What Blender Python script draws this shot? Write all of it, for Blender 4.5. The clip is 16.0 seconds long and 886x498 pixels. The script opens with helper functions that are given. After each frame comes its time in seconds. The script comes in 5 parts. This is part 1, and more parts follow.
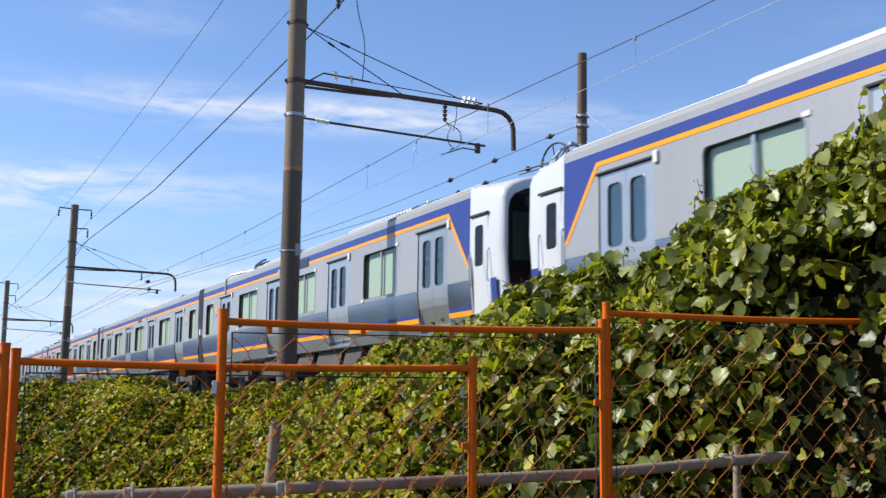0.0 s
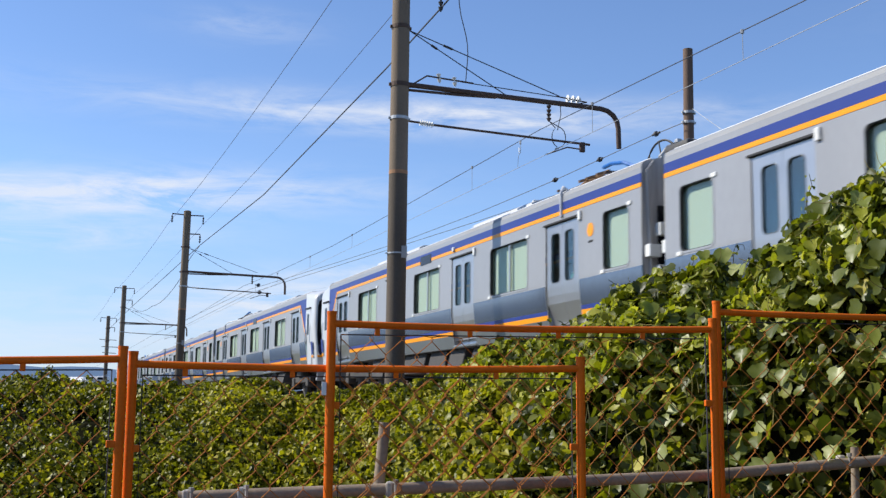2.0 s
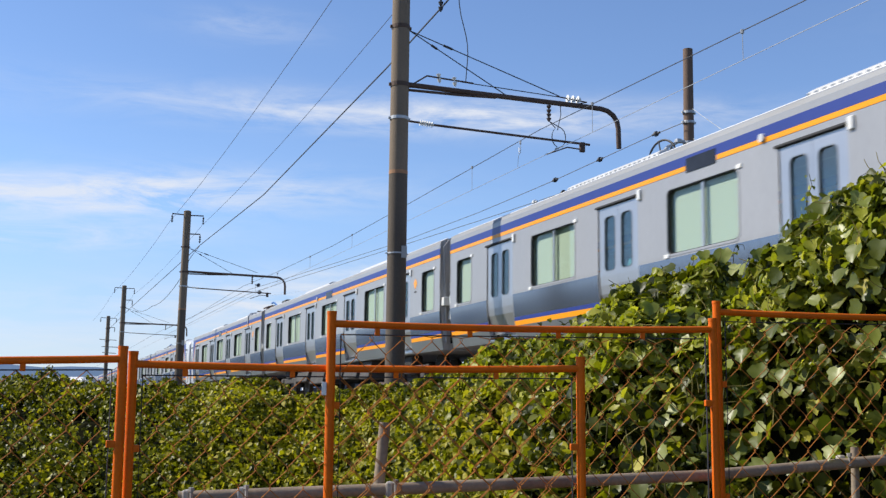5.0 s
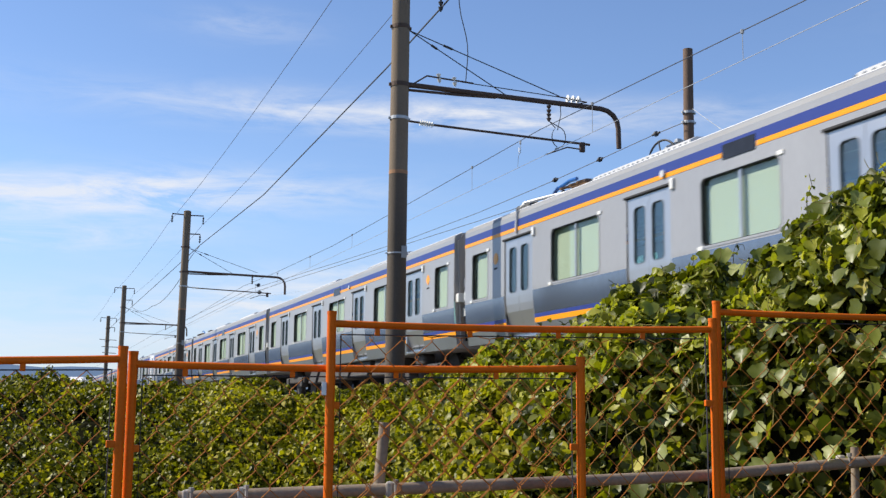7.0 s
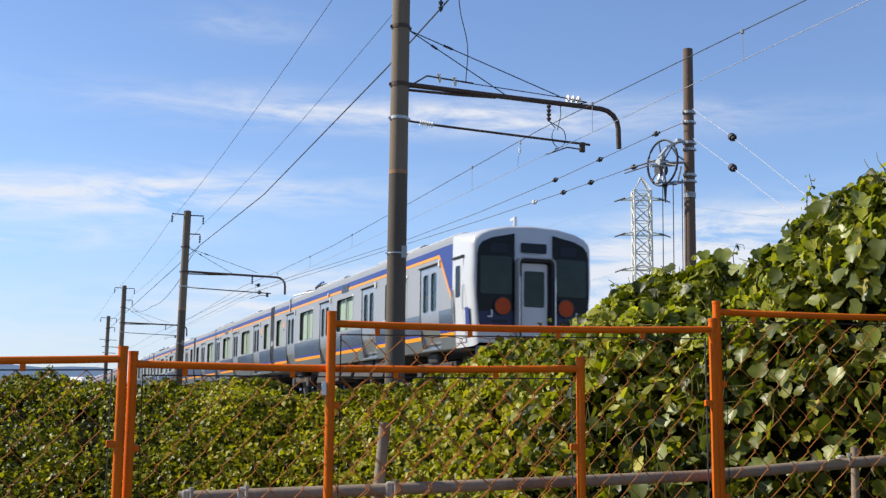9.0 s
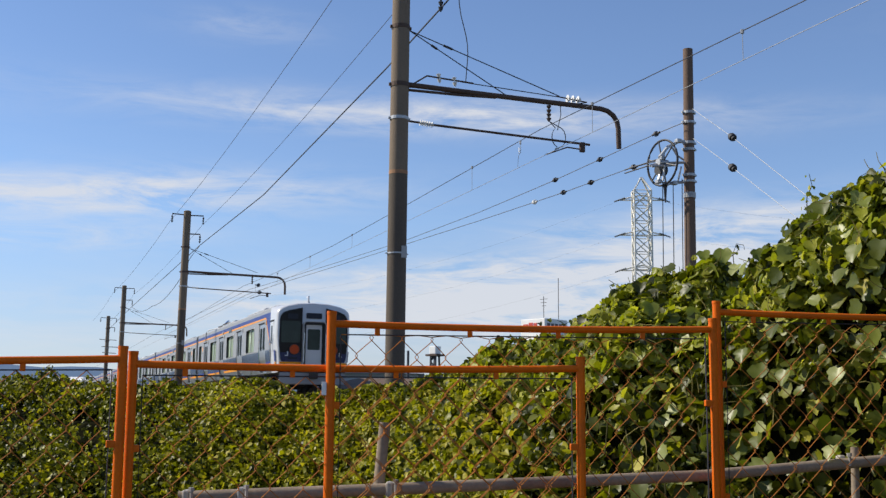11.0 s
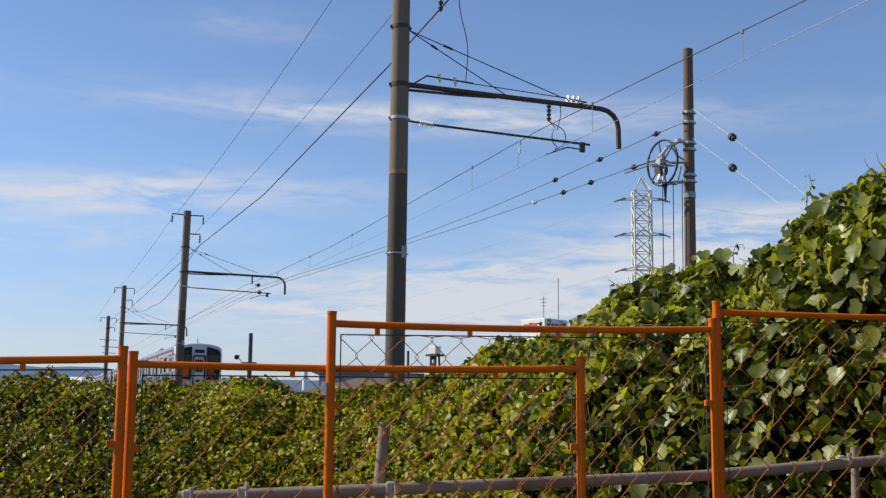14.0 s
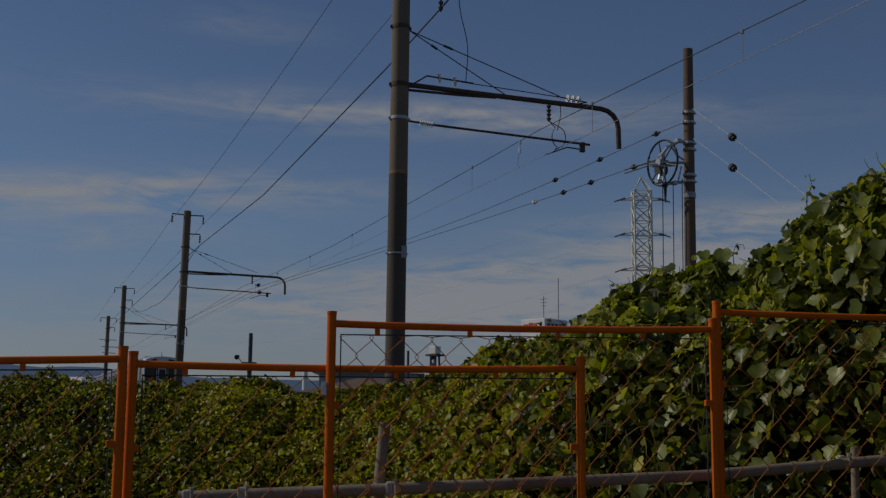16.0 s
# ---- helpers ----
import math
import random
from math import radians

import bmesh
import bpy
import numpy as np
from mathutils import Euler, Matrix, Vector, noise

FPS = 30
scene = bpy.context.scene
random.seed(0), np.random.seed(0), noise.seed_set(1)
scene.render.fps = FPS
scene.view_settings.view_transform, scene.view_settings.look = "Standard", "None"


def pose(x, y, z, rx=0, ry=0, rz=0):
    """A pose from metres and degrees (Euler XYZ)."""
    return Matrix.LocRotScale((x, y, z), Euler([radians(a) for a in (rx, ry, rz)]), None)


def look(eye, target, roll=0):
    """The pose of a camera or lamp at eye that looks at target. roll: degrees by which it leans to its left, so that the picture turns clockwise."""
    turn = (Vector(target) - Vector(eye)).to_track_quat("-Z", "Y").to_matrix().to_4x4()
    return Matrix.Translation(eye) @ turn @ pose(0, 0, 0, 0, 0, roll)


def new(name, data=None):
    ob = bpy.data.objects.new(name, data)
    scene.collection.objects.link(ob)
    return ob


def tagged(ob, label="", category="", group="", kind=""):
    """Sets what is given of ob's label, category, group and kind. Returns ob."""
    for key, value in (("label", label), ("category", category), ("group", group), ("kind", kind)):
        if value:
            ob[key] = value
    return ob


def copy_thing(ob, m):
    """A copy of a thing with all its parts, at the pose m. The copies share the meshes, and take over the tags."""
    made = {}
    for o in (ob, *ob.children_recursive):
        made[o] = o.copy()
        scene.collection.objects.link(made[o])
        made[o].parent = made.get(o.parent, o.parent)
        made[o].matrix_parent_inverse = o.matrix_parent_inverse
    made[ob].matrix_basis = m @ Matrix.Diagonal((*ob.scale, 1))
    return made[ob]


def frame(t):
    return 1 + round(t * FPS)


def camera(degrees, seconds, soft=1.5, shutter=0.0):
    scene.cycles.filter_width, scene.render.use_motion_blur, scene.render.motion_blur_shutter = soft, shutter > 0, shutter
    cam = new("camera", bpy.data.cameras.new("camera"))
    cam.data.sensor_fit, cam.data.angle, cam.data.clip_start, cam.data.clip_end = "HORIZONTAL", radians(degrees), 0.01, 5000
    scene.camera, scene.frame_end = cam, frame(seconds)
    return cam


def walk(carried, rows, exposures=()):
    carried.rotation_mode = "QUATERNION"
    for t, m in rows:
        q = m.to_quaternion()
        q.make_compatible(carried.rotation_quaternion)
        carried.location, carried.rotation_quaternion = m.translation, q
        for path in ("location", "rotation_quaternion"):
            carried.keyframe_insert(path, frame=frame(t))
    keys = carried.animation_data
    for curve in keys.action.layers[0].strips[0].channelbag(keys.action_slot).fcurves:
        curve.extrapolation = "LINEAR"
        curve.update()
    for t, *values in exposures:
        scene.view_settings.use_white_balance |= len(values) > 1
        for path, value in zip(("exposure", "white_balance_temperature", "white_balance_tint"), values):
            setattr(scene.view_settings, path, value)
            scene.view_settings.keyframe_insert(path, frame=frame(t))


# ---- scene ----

# ---------------------------------------------------------------- camera
cam = camera(41.38, 16.0, soft=1.36, shutter=0.25)


def aim(yaw):
    return pose(0, 0, 1.5, 98.53, 0, yaw) @ pose(0, 0, 0, 0, 0, 0.48)


walk(cam, [(0.0, aim(-5.21)), (0.5, aim(-2.92)), (1.0, aim(-0.70)), (1.1, aim(-0.26)), (1.2, aim(-0.03)), (1.3, aim(0.0)), (16.0, aim(0.0))],
     exposures=[(0, 0.32, 6150, 10), (1.5, 0.28, 6150, 10), (2.5, 0.19, 6150, 10), (4.0, 0.19, 6200, 10), (7.0, 0.27, 6480, 10), (9.2, 0.27, 6500, 10), (11.5, 0.0, 6500, 10), (15.2, -0.03, 6500, 10), (15.5, -0.33, 6500, 10), (16.0, -1.75, 6500, 10)])

# ---------------------------------------------------------------- light
SUN = Vector((-0.80, 0.14, 0.64)).normalized()
world = bpy.data.worlds.new("sky")
scene.world = world
world.use_nodes = True


def link(tree, a, b):
    tree.links.new(a, b)


def sky():
    t = world.node_tree
    t.nodes.clear()
    out = t.nodes.new("ShaderNodeOutputWorld")
    bg = t.nodes.new("ShaderNodeBackground")
    bg.inputs[1].default_value = 0.084
    nish = t.nodes.new("ShaderNodeTexSky")
    nish.sky_type = "NISHITA"
    nish.sun_disc = False
    nish.sun_elevation = math.asin(SUN.z)
    nish.sun_rotation = math.atan2(SUN.x, SUN.y)
    nish.air_density, nish.dust_density, nish.ozone_density = 0.95, 0.04, 1.0
    co = t.nodes.new("ShaderNodeTexCoord")
    sep = t.nodes.new("ShaderNodeSeparateXYZ")
    link(t, co.outputs["Generated"], sep.inputs[0])

    def m(op, a, b=None, c=None):
        n = t.nodes.new("ShaderNodeMath")
        n.operation = op
        for i, v in enumerate((a, b, c)):
            if v is None:
                continue
            if isinstance(v, (int, float)):
                n.inputs[i].default_value = v
            else:
                link(t, v, n.inputs[i])
        return n.outputs[0]

    mp = t.nodes.new("ShaderNodeMapping")
    mp.inputs["Scale"].default_value = (3.2, 3.2, 17.0)
    mp.inputs["Rotation"].default_value = (0, radians(5), 0)
    link(t, co.outputs["Generated"], mp.inputs[0])
    nz = t.nodes.new("ShaderNodeTexNoise")
    nz.inputs["Scale"].default_value, nz.inputs["Detail"].default_value, nz.inputs["Roughness"].default_value = 3.2, 10, 0.66
    nz.inputs["Distortion"].default_value = 0.5
    link(t, mp.outputs[0], nz.inputs["Vector"])
    x, z = sep.outputs[0], sep.outputs[2]
    total = None
    # cirrus streaks: height, tilt, half width, centre, half length, strength
    for z0, k, w, x0, wx, q in ((0.258, -0.02, 0.014, 0.0, 0.22, 0.95), (0.187, 0.04, 0.017, -0.25, 0.16, 1.1), (0.150, 0.02, 0.012, -0.33, 0.12, 0.6),
                                (0.128, 0.02, 0.012, 0.10, 0.20, 1.5), (0.098, 0.0, 0.016, 0.08, 0.26, 2.0), (0.158, 0.06, 0.022, 0.24, 0.15, 1.5), (0.325, 0.0, 0.012, -0.16, 0.05, 0.3),
                                (0.07, 0.0, 0.02, -0.1, 0.5, 0.45), (0.29, -0.05, 0.02, 0.9, 0.3, 0.9), (0.24, 0.03, 0.03, -0.85, 0.3, 0.9)):
        dz = m("DIVIDE", m("SUBTRACT", z, m("MULTIPLY_ADD", x, k, z0 - k * x0)), w)
        dx = m("DIVIDE", m("SUBTRACT", x, x0), wx)
        g = m("MULTIPLY", m("EXPONENT", m("MULTIPLY", m("ADD", m("MULTIPLY", dz, dz), m("MULTIPLY", dx, dx)), -1.0)), q)
        total = g if total is None else m("ADD", total, g)
    wisp = m("MULTIPLY", m("SUBTRACT", nz.outputs[0], 0.37), 4.5)
    cl = t.nodes.new("ShaderNodeClamp")
    link(t, m("MULTIPLY", wisp, total), cl.inputs[0])
    cover = m("MULTIPLY", cl.outputs[0], 0.85)
    mix = t.nodes.new("ShaderNodeMixRGB")
    mix.inputs[2].default_value = (8.4, 8.6, 9.1, 1)
    link(t, cover, mix.inputs[0])
    deep = t.nodes.new("ShaderNodeMixRGB")
    deep.blend_type = "MULTIPLY"
    deep.inputs[0].default_value = 1.0
    deep.inputs[2].default_value = (1.22, 1.32, 1.62, 1)
    haze = t.nodes.new("ShaderNodeMapRange")
    haze.inputs[1].default_value, haze.inputs[2].default_value = 0.0, 0.17
    link(t, z, haze.inputs[0])
    tone = t.nodes.new("ShaderNodeMixRGB")
    tone.inputs[1].default_value, tone.inputs[2].default_value = (0.96, 0.92, 1.17, 1), (1.28, 1.395, 1.66, 1)
    link(t, haze.outputs[0], tone.inputs[0])
    link(t, tone.outputs[0], deep.inputs[2])
    link(t, nish.outputs[0], deep.inputs[1])
    link(t, deep.outputs[0], mix.inputs[1])
    link(t, mix.outputs[0], bg.inputs[0])
    link(t, bg.outputs[0], out.inputs[0])


sky()
sun = new("sun", bpy.data.lights.new("sun", "SUN"))
sun.data.energy, sun.data.angle, sun.data.color = 5.0, radians(0.5), (1.0, 0.92, 0.78)
sun.matrix_world = look(SUN * 50, (0, 0, 0))

# ---------------------------------------------------------------- materials


def material(name, base, rough=0.6, metal=0.0, spec=0.5, vary=0.15, scale=6.0, bump=0.0, fine=60.0, per=None, stretch=(1, 1, 1), coat=0.0, trans=0.0, dirt=0.0, dirt_col=(0.12, 0.10, 0.08)):
    """Principled with two scales of variation; per: 'object' or 'island' tints each piece."""
    m = bpy.data.materials.new(name)
    m.use_nodes = True
    t = m.node_tree
    b = t.nodes["Principled BSDF"]
    b.inputs["Roughness"].default_value, b.inputs["Metallic"].default_value = rough, metal
    b.inputs["Specular IOR Level"].default_value = spec
    b.inputs["Coat Weight"].default_value = coat
    co = t.nodes.new("ShaderNodeTexCoord")
    mp = t.nodes.new("ShaderNodeMapping")
    mp.inputs["Scale"].default_value = stretch
    link(t, co.outputs["Object"], mp.inputs[0])
    big = t.nodes.new("ShaderNodeTexNoise")
    big.inputs["Scale"].default_value, big.inputs["Detail"].default_value = scale, 5
    small = t.nodes.new("ShaderNodeTexNoise")
    small.inputs["Scale"].default_value, small.inputs["Detail"].default_value = fine, 4
    link(t, mp.outputs[0], big.inputs["Vector"])
    link(t, mp.outputs[0], small.inputs["Vector"])
    add = t.nodes.new("ShaderNodeMath")
    add.operation = "MULTIPLY_ADD"
    add.inputs[1].default_value = 0.5
    link(t, small.outputs[0], add.inputs[0])
    half = t.nodes.new("ShaderNodeMath")
    half.operation = "MULTIPLY"
    half.inputs[1].default_value = 0.5
    link(t, big.outputs[0], half.inputs[0])
    link(t, half.outputs[0], add.inputs[2])
    ramp = t.nodes.new("ShaderNodeValToRGB")
    ramp.color_ramp.elements[0].position, ramp.color_ramp.elements[1].position = 0.32, 0.68
    ramp.color_ramp.elements[0].color = (*[c * (1 - vary) for c in base], 1)
    ramp.color_ramp.elements[1].color = (*[min(1, c * (1 + vary)) for c in base], 1)
    link(t, add.outputs[0], ramp.inputs[0])
    col = ramp.outputs[0]
    if dirt:
        st = t.nodes.new("ShaderNodeTexNoise")
        st.inputs["Scale"].default_value, st.inputs["Detail"].default_value = scale * 0.37, 8
        link(t, mp.outputs[0], st.inputs["Vector"])
        mr = t.nodes.new("ShaderNodeMapRange")
        mr.inputs[1].default_value, mr.inputs[2].default_value, mr.inputs[4].default_value = 0.5, 0.75, dirt
        link(t, st.outputs[0], mr.inputs[0])
        mx = t.nodes.new("ShaderNodeMixRGB")
        mx.inputs[2].default_value = (*dirt_col, 1)
        link(t, mr.outputs[0], mx.inputs[0])
        link(t, col, mx.inputs[1])
        col = mx.outputs[0]
    if per:
        src = t.nodes.new("ShaderNodeObjectInfo" if per == "object" else "ShaderNodeNewGeometry")
        hs = t.nodes.new("ShaderNodeHueSaturation")
        mr = t.nodes.new("ShaderNodeMapRange")
        mr.inputs[3].default_value, mr.inputs[4].default_value = 0.75, 1.25
        link(t, src.outputs["Random" if per == "object" else "Random Per Island"], mr.inputs[0])
        link(t, mr.outputs[0], hs.inputs["Value"])
        link(t, col, hs.inputs["Color"])
        col = hs.outputs[0]
    link(t, col, b.inputs["Base Color"])
    rr = t.nodes.new("ShaderNodeMapRange")
    rr.inputs[3].default_value, rr.inputs[4].default_value = max(0.02, rough - 0.08), min(1, rough + 0.1)
    link(t, big.outputs[0], rr.inputs[0])
    link(t, rr.outputs[0], b.inputs["Roughness"])
    if bump:
        bp = t.nodes.new("ShaderNodeBump")
        bp.inputs["Strength"].default_value, bp.inputs["Distance"].default_value = bump, 0.01
        link(t, small.outputs[0], bp.inputs["Height"])
        link(t, bp.outputs[0], b.inputs["Normal"])
    return m


def leaf_material(name, cols, per="island", rough=0.44, through_light=0.36, spec=0.36):
    m = bpy.data.materials.new(name)
    m.use_nodes = True
    t = m.node_tree
    b = t.nodes["Principled BSDF"]
    b.inputs["Roughness"].default_value = rough
    b.inputs["Specular IOR Level"].default_value = spec
    src = t.nodes.new("ShaderNodeNewGeometry" if per == "island" else "ShaderNodeObjectInfo")
    ramp = t.nodes.new("ShaderNodeValToRGB")
    els = ramp.color_ramp.elements
    for i, (pos, c) in enumerate(cols):
        e = els[i] if i < 2 else els.new(pos)
        e.position, e.color = pos, (*c, 1)
    link(t, src.outputs["Random Per Island" if per == "island" else "Random"], ramp.inputs[0])
    co = t.nodes.new("ShaderNodeTexCoord")
    nz = t.nodes.new("ShaderNodeTexNoise")
    nz.inputs["Scale"].default_value, nz.inputs["Detail"].default_value = 35, 4
    link(t, co.outputs["Object"], nz.inputs["Vector"])
    hs = t.nodes.new("ShaderNodeHueSaturation")
    mr = t.nodes.new("ShaderNodeMapRange")
    mr.inputs[3].default_value, mr.inputs[4].default_value = 0.7, 1.3
    link(t, nz.outputs[0], mr.inputs[0])
    link(t, mr.outputs[0], hs.inputs["Value"])
    link(t, ramp.outputs[0], hs.inputs["Color"])
    link(t, hs.outputs[0], b.inputs["Base Color"])
    tl = t.nodes.new("ShaderNodeBsdfTranslucent")
    tint = t.nodes.new("ShaderNodeMixRGB")
    tint.blend_type = "MULTIPLY"
    tint.inputs[0].default_value = 1.0
    tint.inputs[2].default_value = (1.5, 1.6, 0.4, 1)
    link(t, hs.outputs[0], tint.inputs[1])
    link(t, tint.outputs[0], tl.inputs[0])
    ms = t.nodes.new("ShaderNodeMixShader")
    ms.inputs[0].default_value = through_light
    link(t, b.outputs[0], ms.inputs[1])
    link(t, tl.outputs[0], ms.inputs[2])
    link(t, ms.outputs[0], t.nodes["Material Output"].inputs[0])
    return m


def glass(name, tint, gloss=0.14):
    m = bpy.data.materials.new(name)
    m.use_nodes = True
    t = m.node_tree
    t.nodes.remove(t.nodes["Principled BSDF"])
    a = t.nodes.new("ShaderNodeBsdfTransparent")
    a.inputs[0].default_value = (*tint, 1)
    g = t.nodes.new("ShaderNodeBsdfGlossy")
    g.inputs["Roughness"].default_value = 0.03
    ms = t.nodes.new("ShaderNodeMixShader")
    ms.inputs[0].default_value = gloss
    link(t, a.outputs[0], ms.inputs[1])
    link(t, g.outputs[0], ms.inputs[2])
    link(t, ms.outputs[0], t.nodes["Material Output"].inputs[0])
    return m


M_GREY = material("train grey paint", (0.338, 0.338, 0.345), 0.36, 0.2, vary=0.07, scale=0.7, fine=25, stretch=(1, 1, 0.3), dirt=0.35, dirt_col=(0.265, 0.25, 0.24))
M_LOW = material("train lower panel, reflection-dark", (0.25, 0.27, 0.31), 0.2, 0.92, vary=0.12, scale=0.6, fine=14, stretch=(1, 1, 0.3), dirt=0.25, dirt_col=(0.16, 0.15, 0.15))
M_SILL = material("train sill panel", (0.24, 0.25, 0.25), 0.3, 0.6, vary=0.12, scale=0.8, dirt=0.4, dirt_col=(0.12, 0.11, 0.10))
M_BLUE = material("train blue paint", (0.026, 0.047, 0.235), 0.38, spec=0.35, vary=0.08, scale=0.8)
M_ORANGE = material("train orange paint", (0.90, 0.33, 0.002), 0.32, spec=0.28, vary=0.06, scale=1.0)
M_WHITE = material("train white paint", (0.58, 0.585, 0.595), 0.3, vary=0.04, scale=1.0, coat=0.2, dirt=0.08, dirt_col=(0.4, 0.38, 0.35))
M_ROOF = material("train roof grey", (0.27, 0.275, 0.285), 0.6, vary=0.1, scale=1.2, dirt=0.4, dirt_col=(0.2, 0.18, 0.16))
M_DOOR = material("train door steel", (0.46, 0.46, 0.465), 0.30, 0.72, vary=0.05, scale=1.5, dirt=0.12, dirt_col=(0.3, 0.28, 0.26))
M_ENDWALL = material("streaked end wall", (0.43, 0.41, 0.39), 0.55, 0.1, vary=0.3, scale=5, fine=30, stretch=(1, 1, 0.08), dirt=0.5, dirt_col=(0.22, 0.20, 0.18))
M_RBOX = material("dark roof box paint", (0.045, 0.043, 0.042), 0.65, 0.0, vary=0.3, scale=5)
# the train's blue again, with the cab end's shade mixed into the colour
M_BLUESHADE = material("blue panel paint in shade tone", (0.016, 0.020, 0.075), 0.3, spec=0.3, vary=0.1)
M_ACW = material("pale air conditioner cover", (0.52, 0.525, 0.53), 0.55, vary=0.1, scale=1.2, dirt=0.3, dirt_col=(0.26, 0.24, 0.22))
M_BLACK = material("black window mask", (0.010, 0.010, 0.013), 0.15, vary=0.2, spec=0.13)
M_DARK = material("black rubber", (0.02, 0.02, 0.022), 0.7, vary=0.3)
M_UNDER = material("underfloor grime", (0.045, 0.04, 0.036), 0.75, vary=0.4, scale=4, dirt=0.4)
M_BLIND = material("pale blind cloth", (0.40, 0.435, 0.37), 0.9, vary=0.04, scale=3, stretch=(1, 1, 0.1))
M_GLASS = glass("green tinted glass", (0.90, 0.96, 0.91), 0.07)
M_DGLASS = glass("dark tinted door glass", (0.66, 0.84, 0.80), 0.15)
M_STEEL = material("bright steel", (0.62, 0.63, 0.64), 0.3, 0.9, vary=0.1)
M_RED = material("red marker disc", (0.50, 0.075, 0.02), 0.55, spec=0.15, vary=0.15, scale=8)
M_INT = material("car interior", (0.30, 0.31, 0.31), 0.8, vary=0.2)
M_DISPLAY = material("dark display glass", (0.026, 0.030, 0.042), 0.2, vary=0.2, spec=0.1)
M_TAN = material("dull bronze frame", (0.26, 0.15, 0.075), 0.55, 0.3, vary=0.3, scale=8)
M_INSBLUE = material("blue insulator", (0.02, 0.13, 0.42), 0.3, vary=0.2)
M_CONC = material("weathered concrete", (0.20, 0.15, 0.105), 0.88, vary=0.2, scale=2.2, bump=0.5, fine=90, stretch=(1, 1, 0.25), dirt=0.5, dirt_col=(0.085, 0.07, 0.06))
M_CONCD = material("dark stained concrete", (0.105, 0.082, 0.062), 0.88, vary=0.25, scale=2.2, bump=0.5, fine=90, stretch=(1, 1, 0.25), dirt=0.5, dirt_col=(0.06, 0.05, 0.043))
M_CONCB = material("brown stained concrete", (0.155, 0.10, 0.07), 0.88, vary=0.2, scale=2.2, bump=0.5, fine=90, stretch=(1, 1, 0.25), dirt=0.4, dirt_col=(0.10, 0.07, 0.055))
M_STAIN = material("rust stained ring", (0.36, 0.19, 0.10), 0.85, vary=0.3, scale=6)
M_RUST = material("rusty steel", (0.10, 0.065, 0.05), 0.75, 0.3, vary=0.35, scale=5, bump=0.3)
M_GALV = material("galvanised steel", (0.42, 0.43, 0.44), 0.48, 0.6, vary=0.18, scale=9, dirt=0.3)
M_WIRE = material("dark cable", (0.035, 0.035, 0.04), 0.6, vary=0.2)
M_GUY = material("pale guy strand", (0.34, 0.35, 0.36), 0.5, 0.3, vary=0.15)
M_PORC = material("white porcelain", (0.78, 0.77, 0.73), 0.18, vary=0.06)
M_FENCE = material("orange fence paint", (0.72, 0.135, 0.003), 0.5, spec=0.15, vary=0.14, scale=7, bump=0.15, fine=120, dirt=0.35, dirt_col=(0.30, 0.08, 0.02))
M_MESH = material("orange coated wire", (0.47, 0.17, 0.035), 0.7, spec=0.15, vary=0.3, scale=9, dirt=0.45, dirt_col=(0.20, 0.10, 0.05))
M_PIPE = material("scaffold pipe", (0.29, 0.225, 0.16), 0.7, 0.0, spec=0.2, vary=0.22, scale=8, bump=0.2, dirt=0.6, dirt_col=(0.13, 0.08, 0.06))
# bank surface kept near black: the shade between the leaves as colour
M_BANKSHADE = material("near-black shade under leaves", (0.014, 0.014, 0.007), 0.95, spec=0.0, vary=0.5, scale=4, bump=0.8)
M_ASPH = material("asphalt", (0.055, 0.055, 0.055), 0.9, vary=0.25, scale=1.5, bump=0.4, fine=150)
M_FIELD = material("grassland", (0.05, 0.062, 0.022), 0.95, vary=0.4, scale=0.08, fine=3)
M_WEEDS = material("dark weeds", (0.035, 0.045, 0.014), 0.95, vary=0.5, scale=2, fine=30, bump=0.8)
M_BALLAST = material("ballast", (0.16, 0.14, 0.125), 0.95, vary=0.4, scale=8, fine=25, bump=0.8)
M_HILL = material("distant hills with haze glow", (0.16, 0.20, 0.26), 1.0, vary=0.2, scale=0.004, fine=0.02)
M_HILL.node_tree.nodes["Principled BSDF"].inputs["Emission Color"].default_value = (0.105, 0.15, 0.235, 1)   # blue distance haze, put in as a faint glow of the hills
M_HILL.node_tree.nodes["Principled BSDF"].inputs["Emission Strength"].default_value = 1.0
# grey walls made paler and bluer, distance haze in the colour
M_FAR = material("far walls paled by painted haze", (0.40, 0.43, 0.47), 0.9, vary=0.1, scale=0.2)
M_STRAND = material("grey twisted strand", (0.13, 0.13, 0.135), 0.55, 0.3, vary=0.3, scale=20)
M_RAIL = material("rail steel", (0.16, 0.10, 0.075), 0.5, 0.6, vary=0.3)
M_WALLW = material("white building wall", (0.84, 0.83, 0.80), 0.8, vary=0.08, scale=0.4, dirt=0.2)
M_WALLG = material("grey building wall", (0.38, 0.38, 0.38), 0.8, vary=0.12, scale=0.4)
M_TILE = material("brown roof tiles", (0.18, 0.115, 0.07), 0.8, vary=0.25, scale=2, per="object")
M_SIGNRED = material("red sign paint", (0.55, 0.06, 0.04), 0.5, vary=0.1)
M_SIGNBLACK = material("dark sign paint", (0.05, 0.05, 0.06), 0.5, vary=0.1)
M_TOWER = material("white tower paint", (0.74, 0.71, 0.63), 0.6, vary=0.08)
M_LEAF = leaf_material("kudzu leaves", [(0.0, (0.020, 0.029, 0.004)), (1.0, (0.50, 0.43, 0.06)), (0.42, (0.080, 0.088, 0.005)), (0.78, (0.210, 0.212, 0.013)), (0.94, (0.40, 0.38, 0.05))])
